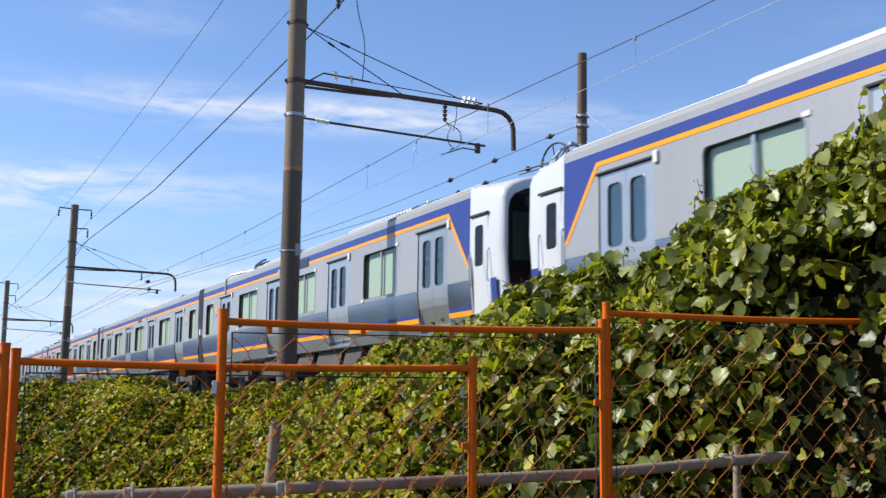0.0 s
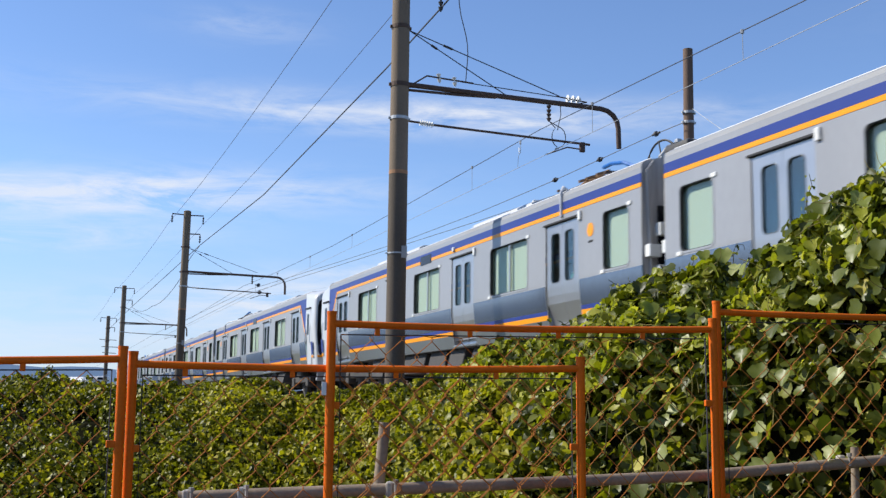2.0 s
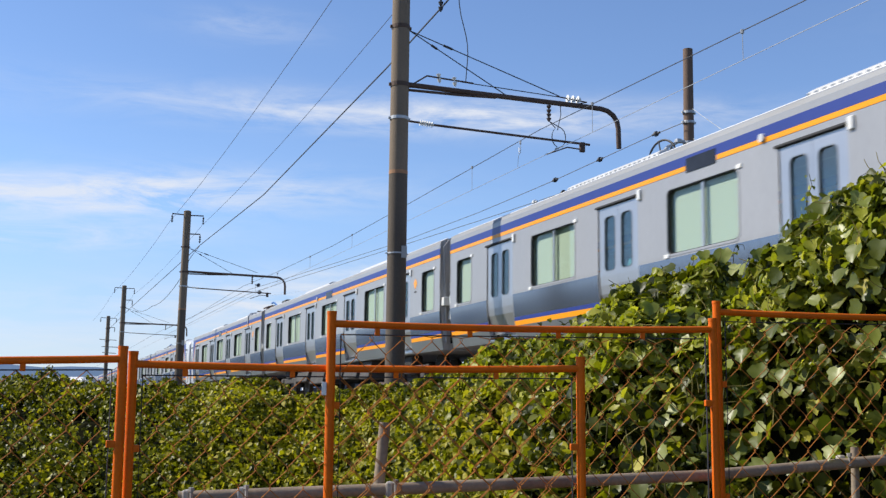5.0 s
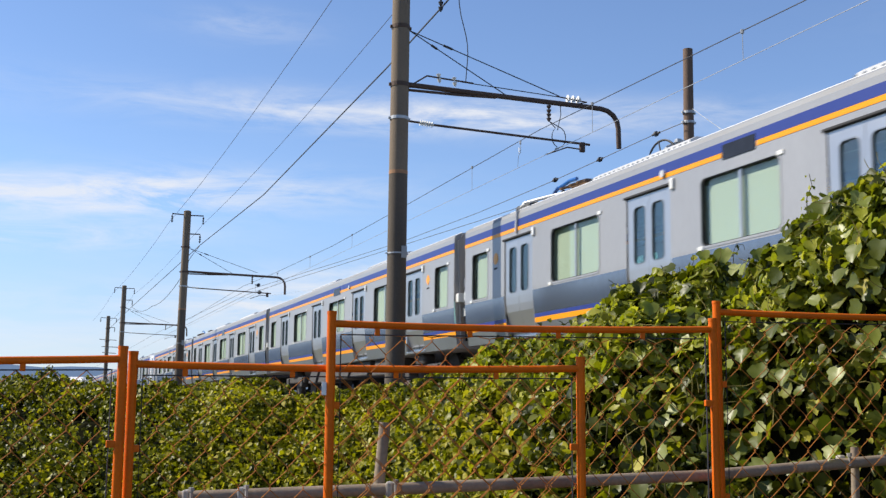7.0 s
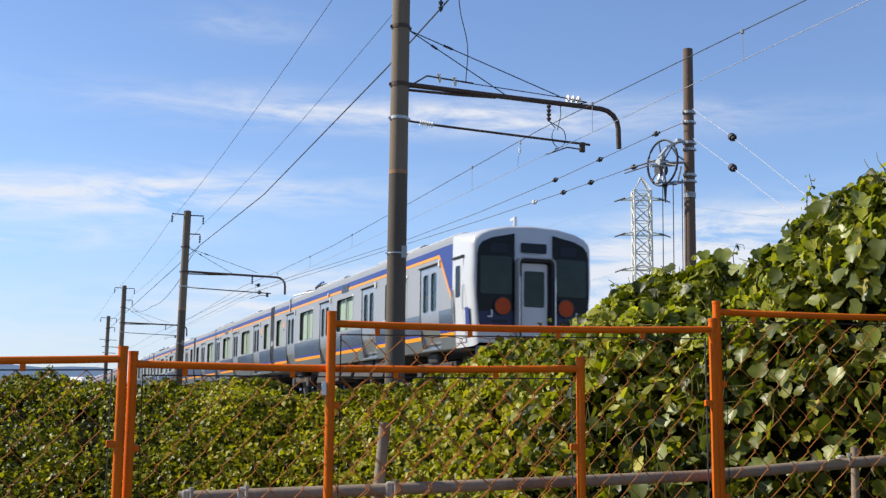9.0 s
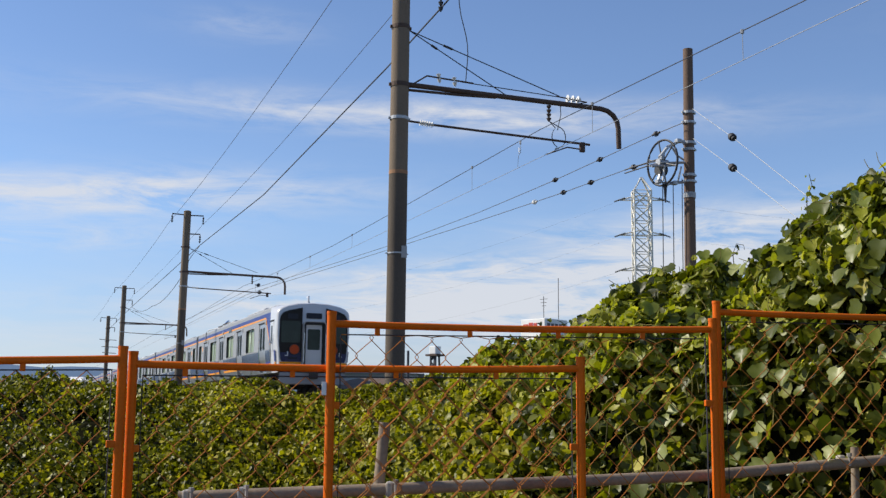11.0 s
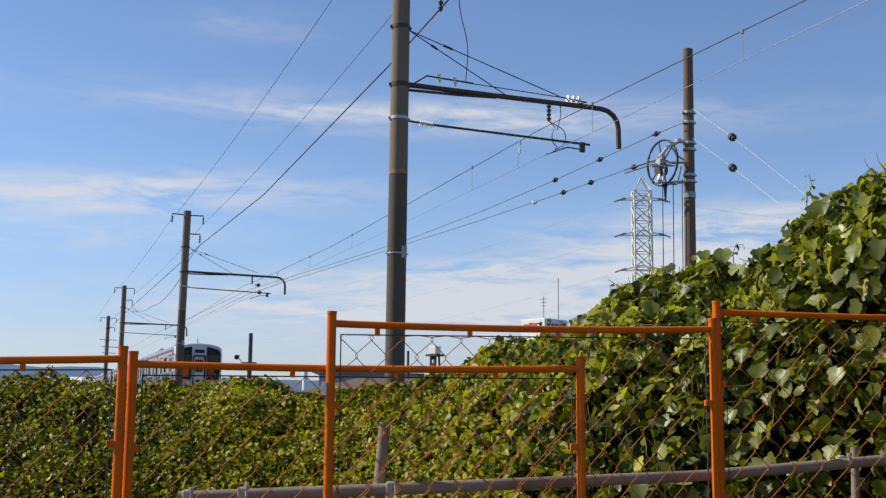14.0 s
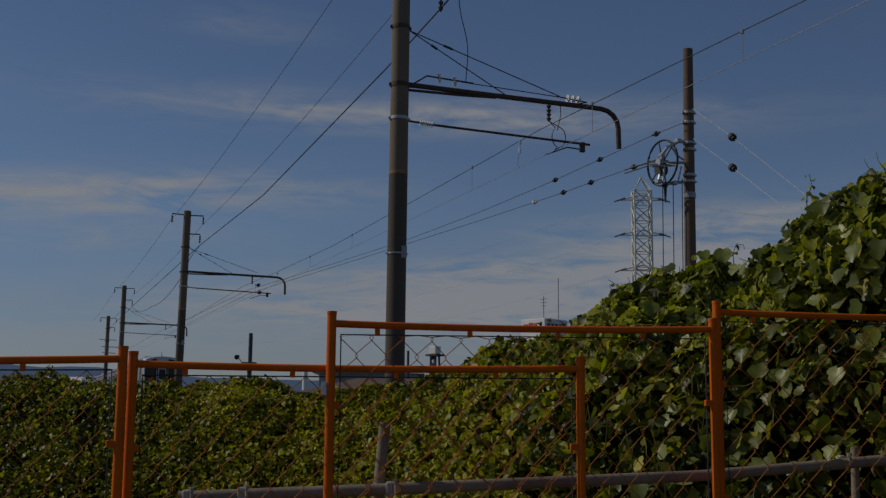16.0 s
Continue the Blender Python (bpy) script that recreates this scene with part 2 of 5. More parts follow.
M_LEAFFAR = leaf_material("small kudzu leaves", [(0.0, (0.022, 0.026, 0.003)), (1.0, (0.50, 0.39, 0.05)), (0.42, (0.092, 0.096, 0.003)), (0.80, (0.25, 0.242, 0.008)), (0.95, (0.43, 0.385, 0.025))], spec=0.22, rough=0.42, through_light=0.30)
M_SUNNY = leaf_material("kudzu leaves painted sunlit yellow-green", [(0.0, (0.125, 0.125, 0.005)), (1.0, (0.52, 0.43, 0.06)), (0.5, (0.285, 0.268, 0.010))], spec=0.22)
# brighter copy of the leaf colours with sunlight painted in
M_LEAFLIT = leaf_material("kudzu leaves in sunlit tone", [(0.0, (0.13, 0.15, 0.009)), (1.0, (0.50, 0.48, 0.10)), (0.5, (0.28, 0.295, 0.020))], spec=0.36)
M_LEAFOBJ = leaf_material("large kudzu leaves", [(0.0, (0.06, 0.075, 0.010)), (1.0, (0.42, 0.44, 0.17)), (0.4, (0.12, 0.14, 0.016)), (0.8, (0.23, 0.255, 0.05))], per="object", rough=0.38)
M_DRYLEAF = leaf_material("dry brown leaves", [(0.0, (0.17, 0.085, 0.025)), (1.0, (0.34, 0.22, 0.09)), (0.5, (0.24, 0.13, 0.04))], rough=0.8)
M_RUNNER = material("pale vine runner", (0.24, 0.20, 0.06), 0.8, spec=0.15, vary=0.3)
M_STEM = material("green brown vine stem", (0.055, 0.05, 0.018), 0.9, spec=0.1, vary=0.3)

# ---------------------------------------------------------------- mesh tools
A = 0.3421
NX, NY = math.cos(A), math.sin(A)
GRADE = 0.0117


def tk(l, s, h=0.0):
    """A world point from the track: metres aside, along, and above the rails."""
    return Vector((NX * l - NY * s, NY * l + NX * s, 2.0 + GRADE * s + h))


def finish(bm, name, mat, smooth=False):
    me = bpy.data.meshes.new(name)
    bm.to_mesh(me)
    bm.free()
    me.materials.append(mat)
    if smooth:
        me.shade_smooth()
        me.set_sharp_from_angle(angle=radians(38))
    return me


def part(name, bm, mat, parent=None, label="", smooth=False):
    ob = new(name, finish(bm, name, mat, smooth))
    ob.parent = parent
    if label:
        tagged(ob, label)
    return ob


def empty(name, m=None):
    ob = new(name)
    ob.empty_display_size = 0.1
    if m is not None:
        ob.matrix_world = m
    return ob


def box(bm, x0, x1, y0, y1, z0, z1, bevel=0.0):
    r = bmesh.ops.create_cube(bm, size=1, matrix=Matrix.Translation(((x0 + x1) / 2, (y0 + y1) / 2, (z0 + z1) / 2)) @ Matrix.Diagonal((x1 - x0, y1 - y0, z1 - z0, 1)))
    if bevel:
        es = list({e for v in r["verts"] for e in v.link_edges})
        bmesh.ops.bevel(bm, geom=es, offset=bevel, segments=2, affect="EDGES", profile=0.5)
    return bm


def tube(bm, pts, r, sides=8, r2=None, cap=True):
    """A round bar along the points, tapering from r to r2."""
    pts = [Vector(p) for p in pts]
    rings, n = [], len(pts)
    for i, p in enumerate(pts):
        d = (pts[min(i + 1, n - 1)] - pts[max(i - 1, 0)]).normalized()
        up = Vector((0, 0, 1)) if abs(d.z) < 0.9 else Vector((1, 0, 0))
        e = d.cross(up).normalized()
        f = e.cross(d)
        rad = r if r2 is None else r + (r2 - r) * i / (n - 1)
        rings.append([bm.verts.new(p + (e * math.cos(2 * math.pi * k / sides) + f * math.sin(2 * math.pi * k / sides)) * rad) for k in range(sides)])
    for a, b in zip(rings, rings[1:]):
        for k in range(sides):
            bm.faces.new((a[k], a[(k + 1) % sides], b[(k + 1) % sides], b[k]))
    if cap:
        bm.faces.new(rings[0][::-1])
        bm.faces.new(rings[-1])
    return bm


def prism(bm, outline, y0, y1):
    """An outline in x, z extruded along y."""
    a = [bm.verts.new((x, y0, z)) for x, z in outline]
    b = [bm.verts.new((x, y1, z)) for x, z in outline]
    n = len(a)
    bm.faces.new(a)
    bm.faces.new(b[::-1])
    for i in range(n):
        bm.faces.new((a[i], b[i], b[(i + 1) % n], a[(i + 1) % n]))
    bmesh.ops.recalc_face_normals(bm, faces=bm.faces[:])
    return bm


def rounded(x0, x1, z0, z1, r, seg=4):
    o = []
    for cx, cz, a0 in ((x1 - r, z1 - r, 0), (x0 + r, z1 - r, 90), (x0 + r, z0 + r, 180), (x1 - r, z0 + r, 270)):
        for i in range(seg + 1):
            a = radians(a0 + 90 * i / seg)
            o.append((cx + r * math.cos(a), cz + r * math.sin(a)))
    return o


def ring_frame(bm, o, i, axis, d0, d1):
    """A frame between an outer and an inner outline, of equal count, from depth d0 to d1. axis 'x': outlines lie in y, z; 'y': in x, z."""
    def put(q, d):
        return bm.verts.new((d, q[0], q[1]) if axis == "x" else (q[0], d, q[1]))
    n = len(o)
    O0, O1 = [put(q, d0) for q in o], [put(q, d1) for q in o]
    I0, I1 = [put(q, d0) for q in i], [put(q, d1) for q in i]
    for k in range(n):
        j = (k + 1) % n
        for a, b in ((O0, I0), (I0, I1), (I1, O1), (O1, O0)):
            bm.faces.new((a[k], a[j], b[j], b[k]))
    bmesh.ops.recalc_face_normals(bm, faces=bm.faces[:])
    return bm


def plate(bm, o, axis, d0, d1):
    if axis == "y":
        return prism(bm, o, d0, d1)
    a = [bm.verts.new((d0, y, z)) for y, z in o]
    b = [bm.verts.new((d1, y, z)) for y, z in o]
    n = len(a)
    bm.faces.new(a)
    bm.faces.new(b[::-1])
    for i in range(n):
        bm.faces.new((a[i], b[i], b[(i + 1) % n], a[(i + 1) % n]))
    bmesh.ops.recalc_face_normals(bm, faces=bm.faces[:])
    return bm


B = bmesh.new

# ---------------------------------------------------------------- ground and distance


def ground():
    bm = B()
    bmesh.ops.create_grid(bm, x_segments=24, y_segments=24, size=4500)
    tagged(part("ground", bm, M_FIELD), "flat grassy lowland reaching to the horizon", "ground", kind="structure")
    bm = B()
    v = [bm.verts.new(p) for p in ((-14, -6, 0.004), (14, -6, 0.004), (14, 6.0, 0.004), (-14, 4.6, 0.004))]
    bm.faces.new(v)
    tagged(part("road", bm, M_ASPH), "grey asphalt lane in front of the fence", "road", kind="structure")
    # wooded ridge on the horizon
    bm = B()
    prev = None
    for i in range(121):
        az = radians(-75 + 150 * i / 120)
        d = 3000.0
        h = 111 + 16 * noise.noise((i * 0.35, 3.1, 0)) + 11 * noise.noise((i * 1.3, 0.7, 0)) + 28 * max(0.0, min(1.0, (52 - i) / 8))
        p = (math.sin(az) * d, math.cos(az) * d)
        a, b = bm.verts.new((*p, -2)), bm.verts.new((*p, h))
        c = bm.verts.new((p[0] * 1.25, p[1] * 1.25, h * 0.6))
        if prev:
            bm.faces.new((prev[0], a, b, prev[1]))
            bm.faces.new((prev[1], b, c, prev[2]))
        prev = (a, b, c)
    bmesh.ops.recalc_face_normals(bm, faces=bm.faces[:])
    tagged(part("hills_backdrop", bm, M_HILL, smooth=True), "low wooded hills on the horizon, blue haze painted in", "hills", kind="structure")


def embankment():
    """Ballasted trackbed on a low bank, with rails and sleepers."""
    bm = B()
    prof = ((6.2, -2.3), (7.6, -0.42), (8.4, -0.40), (8.75, -0.16), (11.25, -0.16), (11.6, -0.40), (15.4, -0.42), (18.5, -2.3))
    rows = []
    for s in range(-90, 421, 15):
        rows.append([bm.verts.new(tk(l, s, h if abs(h) < 1 else -(2.1 + GRADE * s))) for l, h in prof])
    for a, b in zip(rows, rows[1:]):
        for k in range(len(prof) - 1):
            bm.faces.new((a[k], a[k + 1], b[k + 1], b[k]))
    bmesh.ops.recalc_face_normals(bm, faces=bm.faces[:])
    for side, (k0, k1) in (("near", (0, 1)), ("far", (6, 7))):
        sl = B()
        last = None
        for s in range(-90, 421, 5):
            pair = []
            for q in range(5):
                f = q / 4
                l = prof[k0][0] * (1 - f) + prof[k1][0] * f
                ha, hb = (prof[k][1] if abs(prof[k][1]) < 1 else -(2.1 + GRADE * s) for k in (k0, k1))
                w = tk(l, s, ha * (1 - f) + hb * f + 0.05)
                pair.append(sl.verts.new(w + Vector((0, 0, 0.16 * noise.noise(w * 0.8)))))
            if last:
                for q in range(4):
                    sl.faces.new((last[q], last[q + 1], pair[q + 1], pair[q]))
            last = pair
        bmesh.ops.recalc_face_normals(sl, faces=sl.faces[:])
        tagged(part("embankment_slope", sl, M_WEEDS), "railway embankment slope grown over with dark weeds", "embankment", kind="structure")
    tagged(part("embankment", bm, M_BALLAST), "ballasted railway embankment under a single track", "embankment", kind="structure")
    for side in (-1, 1):
        bm = B()
        o = ((-0.065, -0.14), (0.065, -0.14), (0.065, -0.12), (0.012, -0.10), (0.012, -0.045), (0.033, -0.03), (0.033, 0), (-0.033, 0), (-0.033, -0.03), (-0.012, -0.045), (-0.012, -0.10), (-0.065, -0.12))
        a = [bm.verts.new(tk(9.99 + side * 0.56 + x, -90, z)) for x, z in o]
        b = [bm.verts.new(tk(9.99 + side * 0.56 + x, 420, z)) for x, z in o]
        for k in range(len(o)):
            bm.faces.new((a[k], a[(k + 1) % len(o)], b[(k + 1) % len(o)], b[k]))
        bmesh.ops.recalc_face_normals(bm, faces=bm.faces[:])
        tagged(part("rail", bm, M_RAIL), "worn steel running rail on concrete sleepers", "rail", "rails", "structure")
    bm = B()
    for i in range(300):
        s = -30 + i * 0.65
        m = Matrix.Translation(tk(9.99, s, -0.2)) @ Matrix.Rotation(A, 4, "Z") @ Matrix.Diagonal((2.0, 0.22, 0.12, 1))
        bmesh.ops.create_cube(bm, size=1, matrix=m)
    tagged(part("sleepers", bm, M_CONC), "concrete sleepers half sunk in the ballast", "sleepers", kind="stuff")


ground()
embankment()

# ---------------------------------------------------------------- train
SECTION = [(1.38, 0.85), (1.385, 2.2), (1.378, 3.20), (1.36, 3.265), (1.27, 3.318), (1.05, 3.365), (0.6, 3.41), (0, 3.43)]
SECTION = SECTION + [(-x, z) for x, z in SECTION[-2::-1]]
CAB_SECTION = [(1.38, 0.85), (1.385, 2.2), (1.374, 2.98), (1.335, 3.11), (1.22, 3.215), (1.0, 3.31), (0.6, 3.395), (0, 3.43)]
CAB_SECTION = CAB_SECTION + [(-x, z) for x, z in CAB_SECTION[-2::-1]]
CAR = 20.725


def shell(bm, rows):
    """Rings of the body section: place, inset, and how far it has turned into the rounder cab section."""
    rings = []
    for y, ins, f in rows:
        sec = [(xa + (xb - xa) * f, za + (zb - za) * f) for (xa, za), (xb, zb) in zip(SECTION, CAB_SECTION)]
        rings.append([bm.verts.new((x * (1 - ins / 1.38), y, 2.1 + (z - 2.1) * (1 - ins / 1.6))) for x, z in sec])
    return rings


def car_body(car, y0, y1, opens, cab):
    """Side walls with real openings, roof, floor and ends."""
    lo, hi = 0.85, 3.20
    ys = sorted({y0, y1, *[v for o in opens for v in o[:2]]})
    zs = sorted({lo, hi, 0.98, 1.11, 1.25, 1.40, 1.58, *[v for o in opens for v in o[2:4]]})
    bm = B()
    for sx in (-1, 1):
        x = 1.38 * sx
        cache = {}

        def vert(y, z, d=0.0):
            k = (round(y, 4), round(z, 4), d)
            if k not in cache:
                cache[k] = bm.verts.new((x - d * sx, y, z))
            return cache[k]
        for a, b in zip(ys, ys[1:]):
            for c, d in zip(zs, zs[1:]):
                my, mz = (a + b) / 2, (c + d) / 2
                if any(o[0] < my < o[1] and o[2] < mz < o[3] for o in opens):
                    continue
                bm.faces.new((vert(a, c), vert(b, c), vert(b, d), vert(a, d)))
        for o in opens:
            q = [(o[0], o[2]), (o[1], o[2]), (o[1], o[3]), (o[0], o[3])]
            for i in range(4):
                p1, p2 = q[i], q[(i + 1) % 4]
                bm.faces.new((bm.verts.new((x, *p1)), bm.verts.new((x, *p2)), bm.verts.new((x - 0.09 * sx, *p2)), bm.verts.new((x - 0.09 * sx, *p1))))
    # floor and inner end walls
    for z in (0.85, 1.0):
        bm.faces.new([bm.verts.new(p) for p in ((-1.38, y0, z), (1.38, y0, z), (1.38, y1, z), (-1.38, y1, z))])
    bmesh.ops.recalc_face_normals(bm, faces=bm.faces[:])
    part("body", bm, M_GREY, car)
    for k, y in ((1, y1),) if cab else ((-1, y0), (1, y1)):
        bm = B()
        prism(bm, SECTION, y - k * 0.02, y - k * 0.002)
        e = part("end_wall", bm, M_ENDWALL, car, "streaked grey car end")
        for sx in (-1, 1):
            # black panel standing slightly proud of the end wall
            bm = B()
            box(bm, min(sx * 0.56, sx * 1.12), max(sx * 0.56, sx * 1.12), min(y, y + k * 0.05), max(y, y + k * 0.05), 1.0, 2.62, 0.01)
            part("end_recess", bm, M_BLACK, e)
            bm = B()
            tube(bm, [(sx * 1.30, y + k * 0.03, 1.0), (sx * 1.30, y + k * 0.03, 3.15), (sx * 1.18, y + k * 0.03, 3.30)], 0.025, 6)
            part("drain_pipe", bm, M_ENDWALL, e)
    bm = B()
    up = [q for q in SECTION if q[1] >= 3.20]
    a, b = [bm.verts.new((px, y0, pz)) for px, pz in up], [bm.verts.new((px, y1, pz)) for px, pz in up]
    for k in range(len(up) - 1):
        bm.faces.new((a[k], a[k + 1], b[k + 1], b[k]))
    bmesh.ops.recalc_face_normals(bm, faces=bm.faces[:])
    part("roof", bm, M_ROOF, car, "dusty pale grey roof", True)
    for sx in (-1, 1):                     # gutter bead, white to put the roof edge's highlight into colour
        bm = B()
        tube(bm, [(sx * 1.20, y0 + 0.02, 3.342), (sx * 1.20, y1 - 0.02, 3.342)], 0.014, 6)
        part("rain_gutter", bm, M_PORC, car, "thin roof gutter, painted white as the roof edge highlight")


def car_window(car, sx, y0, y1, panes):
    z0, z1 = 1.76, 2.70
    bm = B()
    ring_frame(bm, rounded(y0 - 0.028, y1 + 0.028, z0 - 0.028, z1 + 0.028, 0.10), rounded(y0 + 0.004, y1 - 0.004, z0 + 0.004, z1 - 0.004, 0.085), "x", sx * 1.374, sx * 1.386)
    w = part("window", bm, M_GREY, car)
    # dark lining of the opening: the deep reveal's shade as colour
    bm = B()
    ring_frame(bm, rounded(y0, y1, z0, z1, 0.08), rounded(y0 + 0.016, y1 - 0.016, z0 + 0.016, z1 - 0.016, 0.10), "x", sx * 1.318, sx * 1.3735)
    part("gasket", bm, M_DARK, w)
    if panes == 2:
        bm = B()
        box(bm, min(sx * 1.315, sx * 1.352), max(sx * 1.315, sx * 1.352), (y0 + y1) / 2 - 0.03, (y0 + y1) / 2 + 0.03, z0, z1)
        part("mullion", bm, M_DOOR, w)
    step = (y1 - y0) / panes
    for i in range(panes):
        bm = B()
        plate(bm, rounded(y0 + i * step, y0 + (i + 1) * step, z0, z1, 0.06), "x", sx * 1.322, sx * 1.328)
        g = part("pane", bm, M_GLASS, w)
        g.visible_shadow = False
    bm = B()
    plate(bm, rounded(y0 - 0.02, y1 + 0.02, z0 - 0.02, z1 + 0.02, 0.02), "x", sx * 1.272, sx * 1.278)
    part("blind", bm, M_BLIND, w, "lowered pale blind")
    # pale catches at two corners
    a, b = (y0, y1) if sx < 0 else (y1, y0)
    k = 1 if sx < 0 else -1
    for y, z in ((a - k * 0.03, z1 + 0.005), (b + k * 0.02, z0 - 0.02)):
        bm = B()
        box(bm, min(sx * 1.38, sx * 1.40), max(sx * 1.38, sx * 1.40), y - 0.062, y + 0.062, z - 0.030, z + 0.030, 0.008)
        part("catch", bm, M_PORC, w)


def car_door(car, sx, c):
    z0, z1 = 0.91, 2.76
    for k in (-1, 1):
        a, b = (c - 0.64, c - 0.004) if k < 0 else (c + 0.004, c + 0.64)
        wa, wb = (a + 0.20, b - 0.10) if k < 0 else (a + 0.10, b - 0.20)
        bm = B()
        ring_frame(bm, rounded(a, b, 1.66, z1, 0.002), rounded(wa, wb, 1.74, 2.60, 0.08), "x", sx * 1.330, sx * 1.366)
        for za, zb in ((z0, 1.08), (1.08, 1.24), (1.24, 1.38), (1.38, 1.52), (1.52, 1.662)):
            box(bm, min(sx * 1.330, sx * 1.366), max(sx * 1.330, sx * 1.366), a, b, za, zb)
        leaf = part("door_leaf", bm, M_DOOR, car, "brushed sliding door leaf")
        bm = B()
        ring_frame(bm, rounded(wa - 0.009, wb + 0.009, 1.731, 2.609, 0.085), rounded(wa + 0.004, wb - 0.004, 1.744, 2.596, 0.08), "x", sx * 1.358, sx * 1.372)
        part("gasket", bm, M_SILL, leaf)
        bm = B()
        plate(bm, rounded(wa, wb, 1.74, 2.60, 0.08), "x", sx * 1.340, sx * 1.346)
        g = part("door_glass", bm, M_DGLASS, leaf)
        g.visible_shadow = False
    bm = B()
    box(bm, min(sx * 1.34, sx * 1.415), max(sx * 1.34, sx * 1.415), c - 0.70, c + 0.70, 2.765, 2.80, 0.008)
    part("door_rail", bm, M_DARK, car)
    bm = B()
    box(bm, min(sx * 1.32, sx * 1.405), max(sx * 1.32, sx * 1.405), c - 0.66, c + 0.66, 0.86, 0.905, 0.006)
    part("step_plate", bm, M_STEEL, car)
    bm = B()
    box(bm, min(sx * 1.38, sx * 1.42), max(sx * 1.38, sx * 1.42), c + sx * 0.73 - 0.045, c + sx * 0.73 + 0.045, 2.69, 2.85, 0.012)
    part("side_lamp", bm, M_PORC, car, "white enamelled lamp box")


def band(car, name, mat, sx, y0, y1, z0, z1, d=0.004):
    bm = B()
    box(bm, min(sx * 1.378, sx * (1.38 + d)), max(sx * 1.378, sx * (1.38 + d)), y0, y1, z0, z1)
    return part(name, bm, mat, car)


def bogie(car, yc):
    bm = B()
    for sx in (-1, 1):
        box(bm, sx * 0.95 - 0.07, sx * 0.95 + 0.07, yc - 1.35, yc + 1.35, 0.42, 0.62, 0.03)
        box(bm, sx * 0.95 - 0.16, sx * 0.95 + 0.16, yc - 0.35, yc + 0.35, 0.60, 0.86, 0.08)
        for k in (-1, 1):
            box(bm, sx * 0.95 - 0.12, sx * 0.95 + 0.12, yc + k * 1.05 - 0.17, yc + k * 1.05 + 0.17, 0.28, 0.60, 0.04)
    box(bm, -0.9, 0.9, yc - 0.25, yc + 0.25, 0.45, 0.62, 0.03)
    f = part("bogie", bm, M_UNDER, car, "grimy dark bogie frame")
    for k in (-1, 1):
        bm = B()
        tube(bm, [(-0.6, yc + k * 1.05, 0.43), (0.6, yc + k * 1.05, 0.43)], 0.08, 8)
        for sx in (-1, 1):
            tube(bm, [(sx * 0.50, yc + k * 1.05, 0.43), (sx * 0.53, yc + k * 1.05, 0.43)], 0.455, 24)
            tube(bm, [(sx * 0.53, yc + k * 1.05, 0.43), (sx * 0.62, yc + k * 1.05, 0.43)], 0.43, 24)
        part("wheelset", bm, M_UNDER, f)


def pantograph(car):
    bm = B()
    for y in (16.1, 18.0):
        tube(bm, [(-0.75, y, 3.62), (0.75, y, 3.62)], 0.03, 6)
    for x in (-0.55, 0.55):
        tube(bm, [(x, 16.0, 3.62), (x, 18.1, 3.62)], 0.03, 6)
    p = part("pantograph", bm, M_RUST, car, "folded pantograph on blue insulators")
    for y in (16.1, 18.0):
        for x in (-0.55, 0.55):
            bm = B()
            for i in range(4):
                tube(bm, [(x, y, 3.43 + i * 0.045), (x, y, 3.45 + i * 0.045)], 0.07 - 0.005 * i, 10)
            tube(bm, [(x, y, 3.4), (x, y, 3.62)], 0.035, 8)
            part("insulator", bm, M_INSBLUE, p)
    for x in (-0.35, 0.35):
        bm = B()
        tube(bm, [(x, 18.5, 3.62), (x * 1.1, 18.0, 3.82), (x, 17.5, 3.90), (x, 17.2, 3.89)], 0.036, 6)
        part("arm", bm, M_INSBLUE, p)
    for y in (16.7, 17.0, 17.4):
        bm = B()
        tube(bm, [(-0.60, y, 3.70), (-0.40, y, 3.77), (0.40, y, 3.77), (0.60, y, 3.70)], 0.030, 6)
        part("collector_strip", bm, M_TAN, p)
    for x in (-0.5, 0.5):
        bm = B()
        tube(bm, [(x * 0.8, 16.1, 3.64), (x * 0.8, 16.6, 3.73), (x * 0.8, 17.5, 3.77)], 0.030, 6)
        part("frame_bar", bm, M_TAN, p)


def roof_box(car, name, y0, y1, hw, z1, mat, label=""):
    bm = B()
    o = [(-hw, 3.40), (hw, 3.40), (hw * 0.97, z1 - 0.06), (hw * 0.86, z1), (-hw * 0.86, z1), (-hw * 0.97, z1 - 0.06)]
    prism(bm, o, y0, y1)
    bmesh.ops.bevel(bm, geom=[e for e in bm.edges if abs(e.verts[0].co.y - e.verts[1].co.y) < 0.01], offset=0.04, segments=2, affect="EDGES")
    u = part(name, bm, mat, car, label)
    if y1 - y0 > 1.5:
        n = int((y1 - y0) / 0.16)
        bm = B()
        for i in range(n):
            y = y0 + 0.12 + i * 0.16
            box(bm, -hw * 0.99, -hw * 0.96, y, y + 0.05, 3.43, z1 - 0.08)
        tagged(part("louvre", bm, M_SILL, u), kind="stuff")


